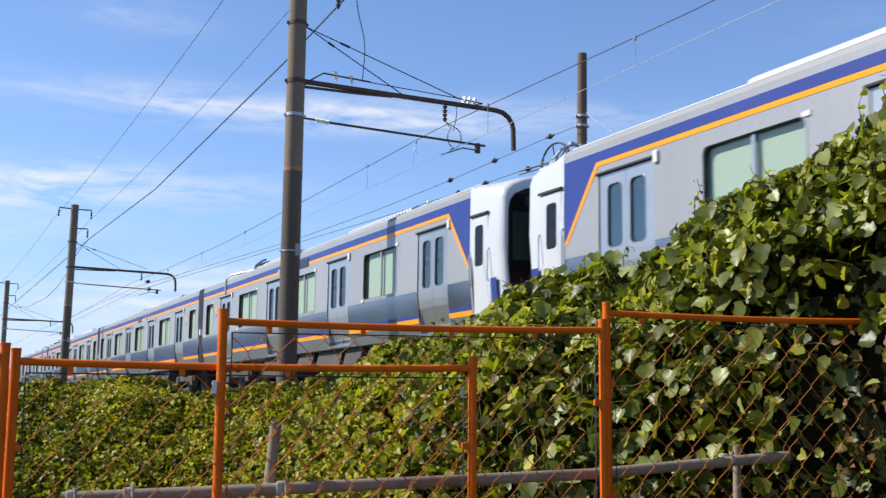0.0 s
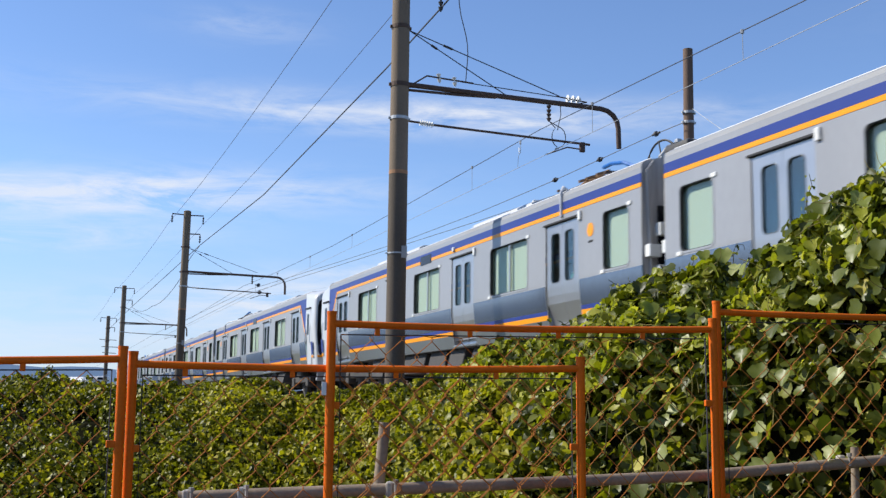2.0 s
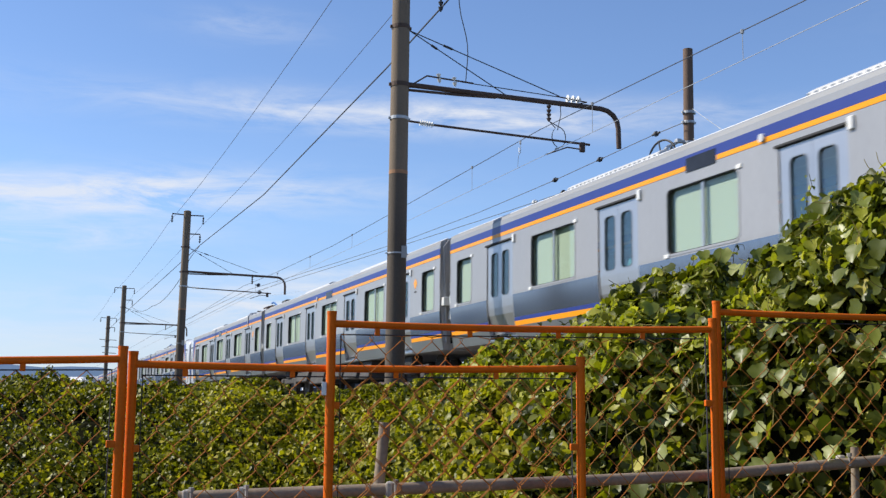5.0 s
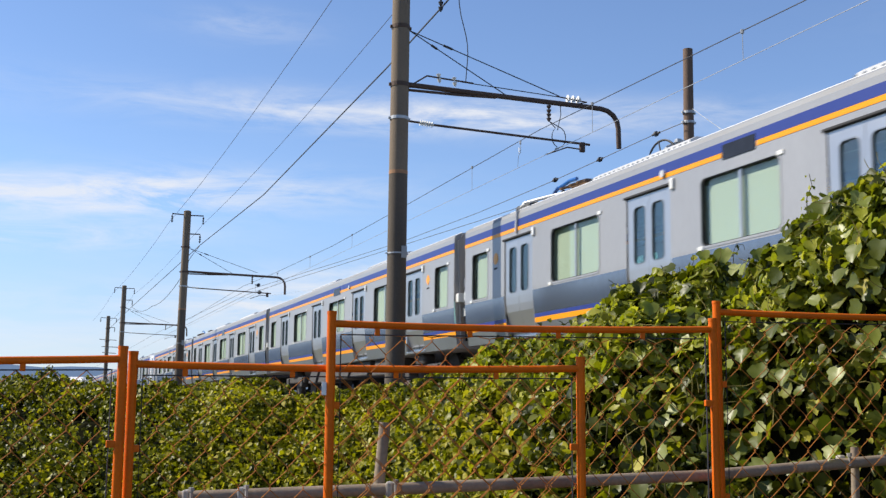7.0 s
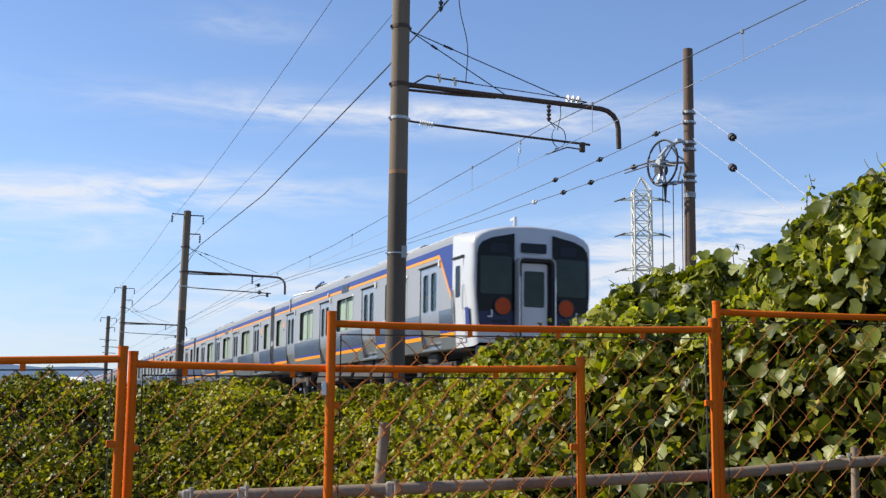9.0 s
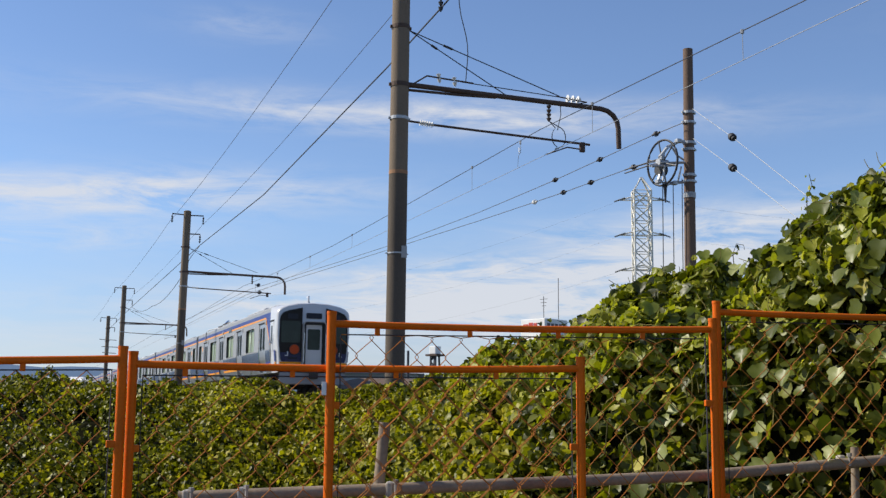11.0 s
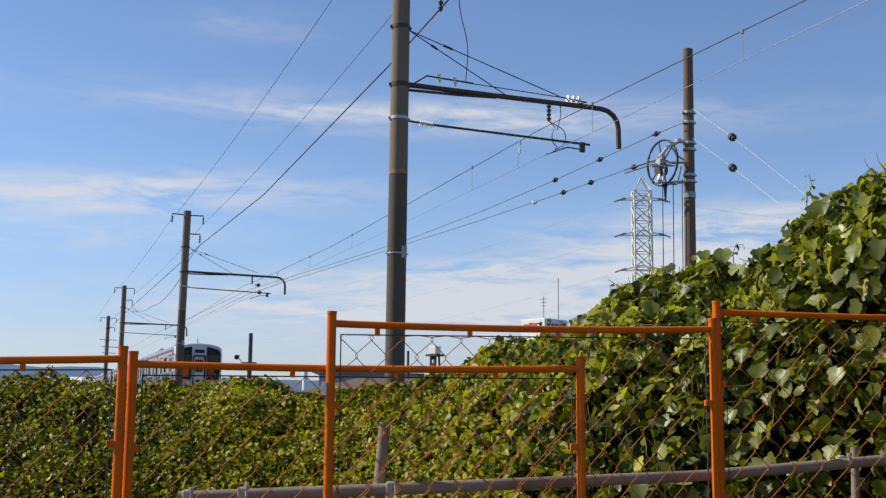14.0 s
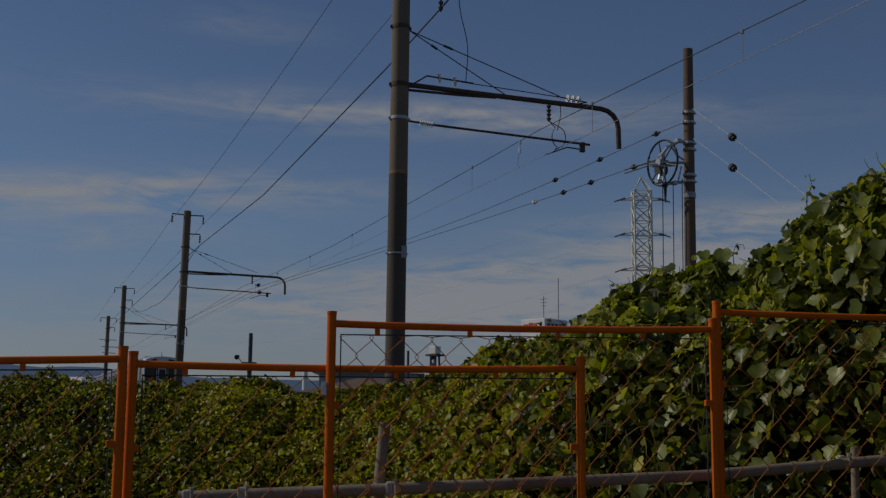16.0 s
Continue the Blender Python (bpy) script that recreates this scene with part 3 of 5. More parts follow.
def cab_end(car):
    """Driver's end: rounded white shell, black masks, door and gangway frame."""
    bm = B()
    rows = [(1.36, 0.0, 0), (0.95, 0.0, 0.6), (0.42, 0.003, 1), (0.34, 0.012, 1), (0.28, 0.032, 1), (0.242, 0.060, 1), (0.222, 0.095, 1)]
    rings = shell(bm, rows)
    for a, b in zip(rings, rings[1:]):
        for k in range(len(SECTION) - 1):
            bm.faces.new((a[k], a[k + 1], b[k + 1], b[k]))
    bm.faces.new(rings[-1])
    for v in bm.verts:
        v.co.x *= 1.004
        v.co.z = 2.1 + (v.co.z - 2.1) * 1.003
    bmesh.ops.recalc_face_normals(bm, faces=bm.faces[:])
    e = part("cab_shell", bm, M_WHITE, car, "rounded glossy white cab end", True)
    for k in (-1, 1):
        def mx(q):
            return [(k * x, z) for x, z in q]
        bm = B()
        plate(bm, mx([(-0.44, 1.24), (-1.17, 1.24), (-1.25, 1.34), (-1.275, 1.9), (-1.27, 2.76), (-1.235, 2.91), (-1.15, 3.02), (-0.95, 3.11), (-0.44, 3.22)]), "y", 0.185, 0.225)
        mask = part("window_mask", bm, M_BLACK, e, "glossy black window mask")
        bm = B()
        plate(bm, mx(rounded(-1.21, -0.50, 1.93, 2.72, 0.05)), "y", 0.176, 0.184)
        part("windscreen", bm, M_WSCREEN, e, "greenish windscreen")
        bm = B()
        plate(bm, mx(rounded(-0.98, -0.60, 2.80, 2.99, 0.02)), "y", 0.178, 0.184)
        part("marker_panel", bm, M_DISPLAY, e)
        bm = B()
        plate(bm, mx([(-0.46, 1.245), (-1.16, 1.245), (-1.235, 1.34), (-1.26, 1.56), (-0.46, 1.60)]), "y", 0.176, 0.184)
        part("lower_panel", bm, M_BLUESHADE, e, "blue lower panel, shade in its colour")
        bm = B()
        tube(bm, [(k * 0.72, 0.19, 1.68), (k * 0.72, 0.135, 1.68)], 0.185, 28)
        d = part("tail_disc", bm, M_RED, e, "round dull red tail marker disc")
        bm = B()
        ring_frame(bm, [(k * 0.72 + 0.195 * math.cos(i * 0.2244), 1.68 + 0.195 * math.sin(i * 0.2244)) for i in range(28)], [(k * 0.72 + 0.175 * math.cos(i * 0.2244), 1.68 + 0.175 * math.sin(i * 0.2244)) for i in range(28)], "y", 0.125, 0.18)
        part("rim", bm, M_UNDER, d)
        bm = B()
        box(bm, min(k * -0.95, k * -0.60), max(k * -0.95, k * -0.60), 0.165, 0.178, 1.33, 1.40, 0.004)
        part("lamp", bm, M_DISPLAY, e)
        bm = B()
        box(bm, min(k * -0.98, k * -0.95), max(k * -0.98, k * -0.95), 0.13, 0.175, 1.44, 1.60)
        box(bm, min(k * -1.06, k * -0.95), max(k * -1.06, k * -0.95), 0.13, 0.175, 1.44, 1.47)
        part("step_iron", bm, M_WHITE, e)
        bm = B()
        box(bm, min(k * -1.30, k * -0.46), max(k * -1.30, k * -0.46), 0.19, 0.225, 1.16, 1.225)
        part("orange_line", bm, M_ORANGE, e)
    bm = B()
    plate(bm, rounded(-0.29, 0.29, 2.83, 3.03, 0.02), "y", 0.18, 0.205)
    part("destination_display", bm, M_DISPLAY, e, "unlit dark destination display")
    bm = B()
    ring_frame(bm, rounded(-0.43, 0.43, 0.95, 2.72, 0.14), rounded(-0.402, 0.402, 0.98, 2.690, 0.12), "y", 0.0, 0.21)
    part("gangway_frame", bm, M_ENDWALL, e, "worn grey metal gangway frame")
    bm = B()
    ring_frame(bm, rounded(-0.401, 0.401, 0.981, 2.689, 0.12), rounded(-0.345, 0.345, 1.02, 2.63, 0.07), "y", 0.03, 0.205)
    part("gangway_lining", bm, M_DARK, e)
    bm = B()
    ring_frame(bm, rounded(-0.345, 0.345, 1.02, 2.63, 0.06), rounded(-0.300, 0.300, 1.05, 2.60, 0.05), "y", 0.16, 0.205)
    part("door_seal", bm, M_DARK, e)
    bm = B()
    ring_frame(bm, rounded(-0.300, 0.300, 1.05, 2.60, 0.05), rounded(-0.235, 0.235, 1.68, 2.44, 0.05), "y", 0.17, 0.20)
    d = part("end_door", bm, M_WHITE, e, "pale end door with dark window")
    bm = B()
    plate(bm, rounded(-0.235, 0.235, 1.68, 2.44, 0.05), "y", 0.180, 0.188)
    part("door_window", bm, M_WSCREEN, d)
    bm = B()
    for sx in (-1, 1):
        tube(bm, [(sx * 0.405, -0.02, 1.25), (sx * 0.405, -0.02, 2.3)], 0.012, 6)
    part("grab_rail", bm, M_STEEL, e)
    bm = B()
    box(bm, -1.25, 1.25, 0.24, 0.42, 0.42, 0.86, 0.04)
    part("skirt", bm, M_ROOF, e, "grey snow skirt")
    bm = B()
    box(bm, -0.13, 0.13, -0.14, 0.5, 0.62, 0.88, 0.04)
    part("coupler", bm, M_UNDER, e)
    bm = B()
    tube(bm, [(0, 1.2, 3.40), (0, 1.2, 3.54)], 0.10, 12, r2=0.06)
    tube(bm, [(0, 1.2, 3.54), (0, 1.2, 3.76)], 0.045, 12, r2=0.035)
    box(bm, -0.03, 0.03, 1.17, 1.42, 3.68, 3.75, 0.012)
    part("antenna", bm, M_WHITE, e, "white roof antenna")
    for sx in (-1, 1):                       # crew door
        bm = B()
        ring_frame(bm, rounded(0.70, 1.29, 0.95, 2.72, 0.03), rounded(0.86, 1.16, 1.90, 2.58, 0.06), "x", sx * 1.389, sx * 1.397)
        d = part("crew_door", bm, M_WHITE, e, "white crew door")
        bm = B()
        plate(bm, rounded(0.86, 1.16, 1.90, 2.58, 0.06), "x", sx * 1.388, sx * 1.392)
        part("door_window", bm, M_BLACK, d)
        bm = B()
        box(bm, min(sx * 1.388, sx * 1.43), max(sx * 1.388, sx * 1.43), 0.66, 1.33, 2.74, 2.775)
        part("drip_rail", bm, M_DARK, d)
        for y in (0.66, 1.34):
            bm = B()
            tube(bm, [(sx * 1.39, y, 1.62), (sx * 1.415, y, 1.66), (sx * 1.415, y, 2.12), (sx * 1.39, y, 2.16)], 0.012, 6)
            part("hand_bar", bm, M_STEEL, d)
        bm = B()
        box(bm, min(sx * 1.386, sx * 1.394), max(sx * 1.386, sx * 1.394), 0.40, 0.60, 1.26, 1.66)
        part("blue_patch", bm, M_BLUE, e)
        bm = B()
        box(bm, min(sx * 1.386, sx * 1.394), max(sx * 1.386, sx * 1.394), 0.40, 0.62, 1.16, 1.23)
        part("orange_patch", bm, M_ORANGE, e)


M_PAPER = material("white paper", (0.75, 0.75, 0.73), 0.9, vary=0.04)
M_WSCREEN = material("cab windscreen", (0.034, 0.052, 0.046), 0.10, vary=0.35, scale=2.0, spec=0.16)


def train_car(cab, panto):
    car = empty("train_car")
    y0, y1 = (0.335, CAR - 0.335)
    doors = [2.93, 7.94, 12.74, 17.60] if cab else [3.13, 7.95, 12.78, 17.60]
    wins = [(4.60, 6.37, 2), (9.49, 11.28, 2), (14.31, 16.14, 2), (19.13, 19.98, 1)] if cab else [(0.745, 1.60, 1), (4.64, 6.46, 2), (9.47, 11.27, 2), (14.28, 16.09, 2), (19.125, 19.98, 1)]
    opens = [(c - 0.65, c + 0.65, 0.90, 2.77) for c in doors] + [(a, b, 1.76, 2.70) for a, b, _ in wins]
    car_body(car, 1.3 if cab else y0, y1, opens, cab)
    start = 1.37 if cab else y0
    for sx in (-1, 1):
        for c in doors:
            car_door(car, sx, c)
        for a, b, n in wins:
            car_window(car, sx, a, b, n)
        # upper livery, broken by the side display
        first = 2.28 if cab else y0
        band(car, "blue_band", M_BLUE, sx, first, y1, 2.965, 3.105)
        band(car, "orange_stripe", M_ORANGE, sx, first - (0.06 if cab else 0), 9.95, 2.895, 2.962, 0.006)
        band(car, "orange_stripe", M_ORANGE, sx, 10.75, y1, 2.895, 2.962, 0.006)
        band(car, "side_display", M_DISPLAY, sx, 9.98, 10.72, 2.86, 3.06, 0.012)
        # lower livery between the doors; the panel's colour holds a dark reflection
        edges = [start] + [v for c in doors for v in (c - 0.67, c + 0.67)] + [y1]
        for i in range(0, len(edges), 2):
            a, b = edges[i], edges[i + 1]
            if b - a > 0.1:
                pl = B()
                cols = [[pl.verts.new((sx * 1.384, y, 1.275 + 0.043 * q)) for q in range(11)] for y in (a, b)]
                for q in range(10):
                    pl.faces.new((cols[0][q], cols[1][q], cols[1][q + 1], cols[0][q + 1]))
                lip = [[pl.verts.new((sx * 1.378, y, z)) for z in (1.275, 1.705)] for y in (a, b)]
                pl.faces.new((cols[0][0], cols[1][0], lip[1][0], lip[0][0]))
                pl.faces.new((cols[0][10], cols[1][10], lip[1][1], lip[0][1]))
                bmesh.ops.recalc_face_normals(pl, faces=pl.faces[:])
                part("lower_panel", pl, M_LOW, car, smooth=True)
                band(car, "blue_line", M_BLUE, sx, a, b, 1.205, 1.272)
                band(car, "orange_line", M_ORANGE, sx, a, b, 1.115, 1.202)
                band(car, "sill_panel", M_SILL, sx, a, b, 0.855, 1.112)
        if cab:
            # slanting stripe with blue in front of it
            bm = B()
            plate(bm, [(1.40, 1.96), (2.28, 2.965), (2.28, 3.105), (1.365, 3.105), (1.365, 1.96)], "x", sx * 1.378, sx * 1.3835)
            part("blue_wedge", bm, M_BLUE, car)
            bm = B()
            plate(bm, [(1.365, 1.90), (1.45, 1.90), (2.27, 2.89), (2.24, 2.962), (2.20, 2.93)], "x", sx * 1.379, sx * 1.3865)
            part("orange_slant", bm, M_ORANGE, car)
        bm = B()
        tube(bm, [(sx * 1.38, 12.25 if cab else 8.9, 2.96), (sx * 1.425, 12.25 if cab else 8.9, 2.96)], 0.055, 12)
        part("side_lamp", bm, M_WHITE, car)
    bm = B()
    box(bm, -1.0, 1.0, start, y1 - 0.05, 1.0, 1.05)
    part("cabin_floor", bm, M_INT, car)
    for yc in (3.45, CAR - 3.45):
        bogie(car, yc)
    rnd = random.Random(5 + cab + 2 * panto)
    y = 5.4
    while y < 14.6:
        w = rnd.uniform(0.9, 2.0)
        for sx in (-1, 1):
            bm = B()
            box(bm, min(sx * 0.55, sx * 1.25), max(sx * 0.55, sx * 1.25), y, y + w, rnd.uniform(0.32, 0.45), 0.85, 0.03)
            part("equipment_box", bm, M_UNDER, car)
        y += w + rnd.uniform(0.15, 0.5)
    units = [(4.9, 8.6), (12.2, 15.4)] if panto else [(5.2, 8.6), (12.2, 15.5)]
    for a, b in units:
        roof_box(car, "air_conditioner", a, b, 0.97, 3.57, M_ACW, "ribbed grey roof air conditioner")
    if panto:
        pantograph(car)
        bm = B()
        box(bm, -0.40, 0.40, 19.34, 20.08, 3.60, 3.82, 0.08)
        rb = part("arrester_box", bm, M_RBOX, car, "dark rounded roof equipment box", True)
        for y in (19.42, 20.02):
            bm = B()
            for x in (-0.3, 0.3):
                tube(bm, [(x, y, 3.40), (x, y, 3.62)], 0.04, 8)
            part("foot", bm, M_PORC, rb)
    for k, y in ((-1, y0), (1, y1)):
        if cab and k < 0:
            continue
        bm = B()
        ring_frame(bm, rounded(-0.5, 0.5, 0.95, 3.0, 0.1), rounded(-0.40, 0.40, 1.05, 2.9, 0.08), "y", y, y + k * 0.325)
        part("gangway_bellows", bm, M_DARK, car)
        for sx in (-1, 1):
            for x, z, h in ((1.06, 2.15, 0.20), (1.24, 1.82, 0.19), (1.08, 1.52, 0.19)):
                bm = B()
                box(bm, sx * x - 0.10, sx * x + 0.10, min(y, y + k * 0.16), max(y, y + k * 0.16), z, z + h, 0.012)
                part("jumper_socket", bm, M_PORC, car, "white jumper socket box")
    if cab:
        cab_end(car)
    done = set()
    for ob in car.children_recursive:          # the sides curve in towards the sill
        if ob.data in done:
            continue
        done.add(ob.data)
        for v in ob.data.vertices:
            if ob.name.startswith("door_leaf") and v.co.z < 1.40:      # doors' feet tilted further in, added so they mirror dark ground
                v.co.x -= math.copysign(0.24 * (1.40 - v.co.z), v.co.x)
            if abs(v.co.x) > 1.22 and 0.6 < v.co.z < 1.75:
                v.co.x -= math.copysign(0.10 * ((1.75 - v.co.z) / 0.9) ** 1.5, v.co.x)
    return car


def car_pose(t, i, flip):
    s = 22.21 + 9.88 * (t - 9) - 0.0043 * (t - 9) ** 2 + i * CAR + (0.36 if i > 3 else 0.0)
    m = Matrix.Translation(tk(9.995, s)) @ Matrix.Rotation(A, 4, "Z") @ Matrix.Rotation(math.atan(GRADE), 4, "X")
    return m @ Matrix.Translation((0, CAR, 0)) @ Matrix.Rotation(math.pi, 4, "Z") if flip else m


LAB = "grey train car with blue and orange stripes, "
cab_car = tagged(train_car(True, True), LAB + "white driver's cab end", "train car", "cars of the train")
mid_car = tagged(train_car(False, False), LAB + "pale blinds lowered", "train car", "cars of the train")
for sx in (-1, 1):
    bm = B()
    ey = 2.06 if sx < 0 else CAR - 2.06
    tube(bm, [(sx * 1.379, ey, 2.48), (sx * 1.386, ey, 2.48)], 0.13, 4)
    tube(bm, [(sx * 1.379, ey, 2.48), (sx * 1.387, ey, 2.48)], 0.10, 16)
    part("emblem", bm, M_ORANGE, mid_car, "small orange round emblem")
for sx in (-1, 1):
    bm = B()
    tube(bm, [(sx * 1.379, CAR - 2.03, 2.48), (sx * 1.387, CAR - 2.03, 2.48)], 0.115, 16)
    part("emblem", bm, M_ORANGE, cab_car, "small orange round emblem")
for car, ys in ((cab_car, (CAR - 2.03, CAR - 2.03)), (mid_car, (2.06, CAR - 2.06))):
    for sx, ey in zip((-1, 1), ys):
        bm = B()
        box(bm, min(sx * 1.379, sx * 1.386), max(sx * 1.379, sx * 1.386), ey - 0.08, ey + 0.08, 2.27, 2.305)
        part("class_mark", bm, M_DARK, car, "small dark mark")
for sx in (-1, 1):
    bm = B()
    tube(bm, [(sx * 0.5, 16.2, 3.55), (sx * 1.0, 17.0, 3.47), (sx * 1.30, 17.5, 3.40), (sx * 1.40, 17.62, 3.26), (sx * 1.402, 17.64, 2.84)], 0.028, 8)
    part("conduit", bm, M_WHITE, cab_car, "white cable conduit", True)
TRAIN = [(cab_car, 0, False), (mid_car, 1, False)]
for i, src, flip in ((2, mid_car, True), (3, cab_car, True), (4, cab_car, False), (5, mid_car, False), (6, mid_car, True), (7, cab_car, True)):
    TRAIN.append((copy_thing(src, Matrix.Identity(4)), i, flip))
notice = B()
box(notice, -1.300, -1.296, 5.72, 5.98, 2.18, 2.48)
part("notice", notice, M_PAPER, cab_car, "white paper notice behind the window")

# ---------------------------------------------------------------- overhead line


def upright(l, s):
    """A pose at a pole's foot, x across the track, y along it."""
    p = tk(l, s, 0)
    return Matrix.Translation((p.x, p.y, 0)) @ Matrix.Rotation(A, 4, "Z")


def insulator_string(bm, a, b, r, n):
    a, b = Vector(a), Vector(b)
    tube(bm, [a, b], r * 0.35, 6)
    for i in range(n):
        c, d = a.lerp(b, (i + 0.15) / n), a.lerp(b, (i + 0.75) / n)
        tube(bm, [c, d], r, 10, r2=r * 0.6)


def catenary_pole(l, s, top, lean, detail, label, arms=True):
    """Spun concrete pole with a bent pipe arm over the track. Heights are above the rails."""
    pole = empty("catenary_pole", upright(l, s))
    z0 = 2.0 + GRADE * s

    def P(x, h, y=0.0):
        return Vector((x + lean * (h + 1.0), y, z0 + h))
    r0, r1 = 0.202, 0.178
    bm = B()
    def rad(h):
        return r0 + (r1 - r0) * (h + z0) / (top + z0)
    tube(bm, [P(0, -z0), P(0, 0), P(0, 4.24)], r0, 20, r2=rad(4.24))
    part("lower_shaft", bm, M_CONCD, pole, "dark stained concrete shaft", True)
    bm = B()
    tube(bm, [P(0, 4.24), P(0, 6.0), P(0, top)], rad(4.24), 20, r2=r1)
    part("upper_shaft", bm, M_CONC, pole, "weathered brown concrete shaft", True)
    for h, w, mat, lab in ((6.06, 0.09, M_RUST, ""), (5.36, 0.065, M_GALV, ""), (4.24, 0.075, M_STAIN, "rust-stained band"), (7.28, 0.08, M_RUST, ""), (2.6, 0.03, M_GALV, "")):
        if h > top:
            continue
        bm = B()
        tube(bm, [P(0, h - w / 2), P(0, h + w / 2)], rad(h) + (0.003 if mat is M_STAIN else 0.010), 20)
        for k in (-1, 1) if mat is not M_STAIN else ():
            c = P(k * (rad(h) + 0.02), h)
            box(bm, c.x - 0.025, c.x + 0.025, -0.02, 0.02, c.z - w * 0.35, c.z + w * 0.35)
        part("band", bm, mat, pole, lab)
    bm = B()                                  # number plate as a plain bar
    c = P(rad(2.6) * 0.48, 2.62)
    box(bm, c.x - 0.055, c.x + 0.055, -rad(2.6) * 0.88 - 0.03, -rad(2.6) * 0.88 + 0.03, c.z - 0.12, c.z + 0.12)
    part("plate", bm, M_WALLG, pole, "small pale plate")
    if arms:
        pole_arms(pole, P, rad, detail)
    else:
        for h, x0, x1 in ((top - 2.3, -0.75, 0.9), (top - 3.0, -0.5, 1.2), (top - 3.6, -0.4, 0.9)):
            bm = B()
            tube(bm, [P(x0, h), P(x1, h - 0.05)], 0.035, 6)
            part("crossarm", bm, M_RUST, pole)
    feeder_brackets(pole, P, top, r1, detail)
    return tagged(pole, label, "catenary pole", "poles along the track")


def pole_arms(pole, P, rad, detail):
    """Bent pipe arm over the track, with its stays and insulators."""
    r = rad(6.06)
    bm = B()
    tip = [P(r - 0.05, 6.09), P(2.0, 6.06), P(4.25, 6.03)] + [P(4.55 + 0.42 * math.sin(q), 6.02 - 0.40 * (1 - math.cos(q))) for q in (0.0, 0.4, 0.8, 1.2, 1.57)] + [P(4.98, 5.18)]
    tube(bm, tip, 0.055, 12)
    arm = part("arm", bm, M_RUST, pole, "rusty bent pipe arm", True)
    bm = B()
    tube(bm, [P(r, 5.98), P(1.3, 5.99), P(2.1, 6.02)], 0.030, 8)
    part("stiffener", bm, M_RUST, arm)
    # steady pipe with its insulator
    bm = B()
    tube(bm, [P(rad(5.3), 5.33), P(0.46, 5.32)], 0.022, 6)
    tube(bm, [P(0.72, 5.30), P(4.28, 5.20)], 0.026, 8)
    st = part("steady_pipe", bm, M_RUST, pole, "thin steel steady pipe")
    bm = B()
    insulator_string(bm, P(0.44, 5.32), P(0.74, 5.30), 0.065, 6)
    part("insulator", bm, M_PORC, st)
    bm = B()
    box(bm, P(4.10, 5.1).x - 0.06, P(4.10, 5.1).x + 0.06, -0.04, 0.04, P(0, 5.02).z, P(0, 5.24).z, 0.02)
    tube(bm, [P(4.10, 5.08), P(3.75, 5.10), P(3.25, 4.90)], 0.016, 6)
    part("registration_arm", bm, M_RUST, st)
    # hanging insulator under the arm
    bm = B()
    insulator_string(bm, P(3.32, 5.98), P(3.32, 5.62), 0.055, 4)
    part("hanger_insulator", bm, M_RUST, arm)
    # stay rods from the top band
    for x, h in ((3.56, 6.20), (2.36, 6.08)):
        bm = B()
        a, b = P(rad(7.26), 7.24), P(x, h)
        tube(bm, [a, b], 0.011, 6)
        q0, q1 = a.lerp(b, 0.22), a.lerp(b, 0.28)
        tube(bm, [q0, q1], 0.026, 8)
        part("stay", bm, M_WIRE, pole)
    if detail:
        bm = B()                               # small insulators standing on the arm
        tube(bm, [P(r, 6.05), P(0.58, 6.32), P(0.95, 6.30), P(1.6, 6.27)], 0.018, 6)
        j = part("jumper_bracket", bm, M_RUST, arm)
        for x, h in ((0.86, 6.30), (1.20, 6.26)):
            bm = B()
            insulator_string(bm, P(x - 0.03, h + 0.10), P(x, h - 0.10), 0.048, 2)
            part("insulator", bm, M_PORC, j)
        bm = B()
        tube(bm, [P(1.35, 6.27), P(3.6, 6.18)], 0.010, 6)
        part("jumper", bm, M_WIRE, arm)
        for x in (3.74, 3.86, 3.98):
            bm = B()
            insulator_string(bm, P(x, 6.17), P(x + 0.09, 6.16), 0.085, 1)
            part("insulator", bm, M_PORC, arm)
        bm = B()
        tube(bm, [P(3.5, 6.19), P(4.22, 6.13), P(3.85, 6.04)], 0.015, 6)
        part("bracket", bm, M_RUST, arm)
        bm = B()
        tube(bm, [P(1.43, 6.28), P(1.44, 6.45), P(1.46, 6.7), P(1.47, 6.9), P(1.46, 7.08), P(1.43, 7.26), P(1.38, 7.45), P(1.31, 7.7), P(1.27, 7.95), P(1.25, 8.2), P(1.25, 8.5)], 0.010, 6)
        part("drop_wire", bm, M_WIRE, pole)
        bm = B()
        for sgn in (-1, 1):
            tube(bm, [P(3.34, 5.62)] + [P(3.55 + sgn * 0.16 * math.sin(q), 5.30 + 0.22 * math.cos(q)) for q in (0.5, 0.9, 1.3, 1.7, 2.1, 2.5, 2.9)] + [P(3.46, 5.03)], 0.010, 6)
        tube(bm, [P(3.58, 6.1), P(3.60, 5.8), P(3.52, 5.45)], 0.009, 6)
        part("jumper_loop", bm, M_WIRE, arm)


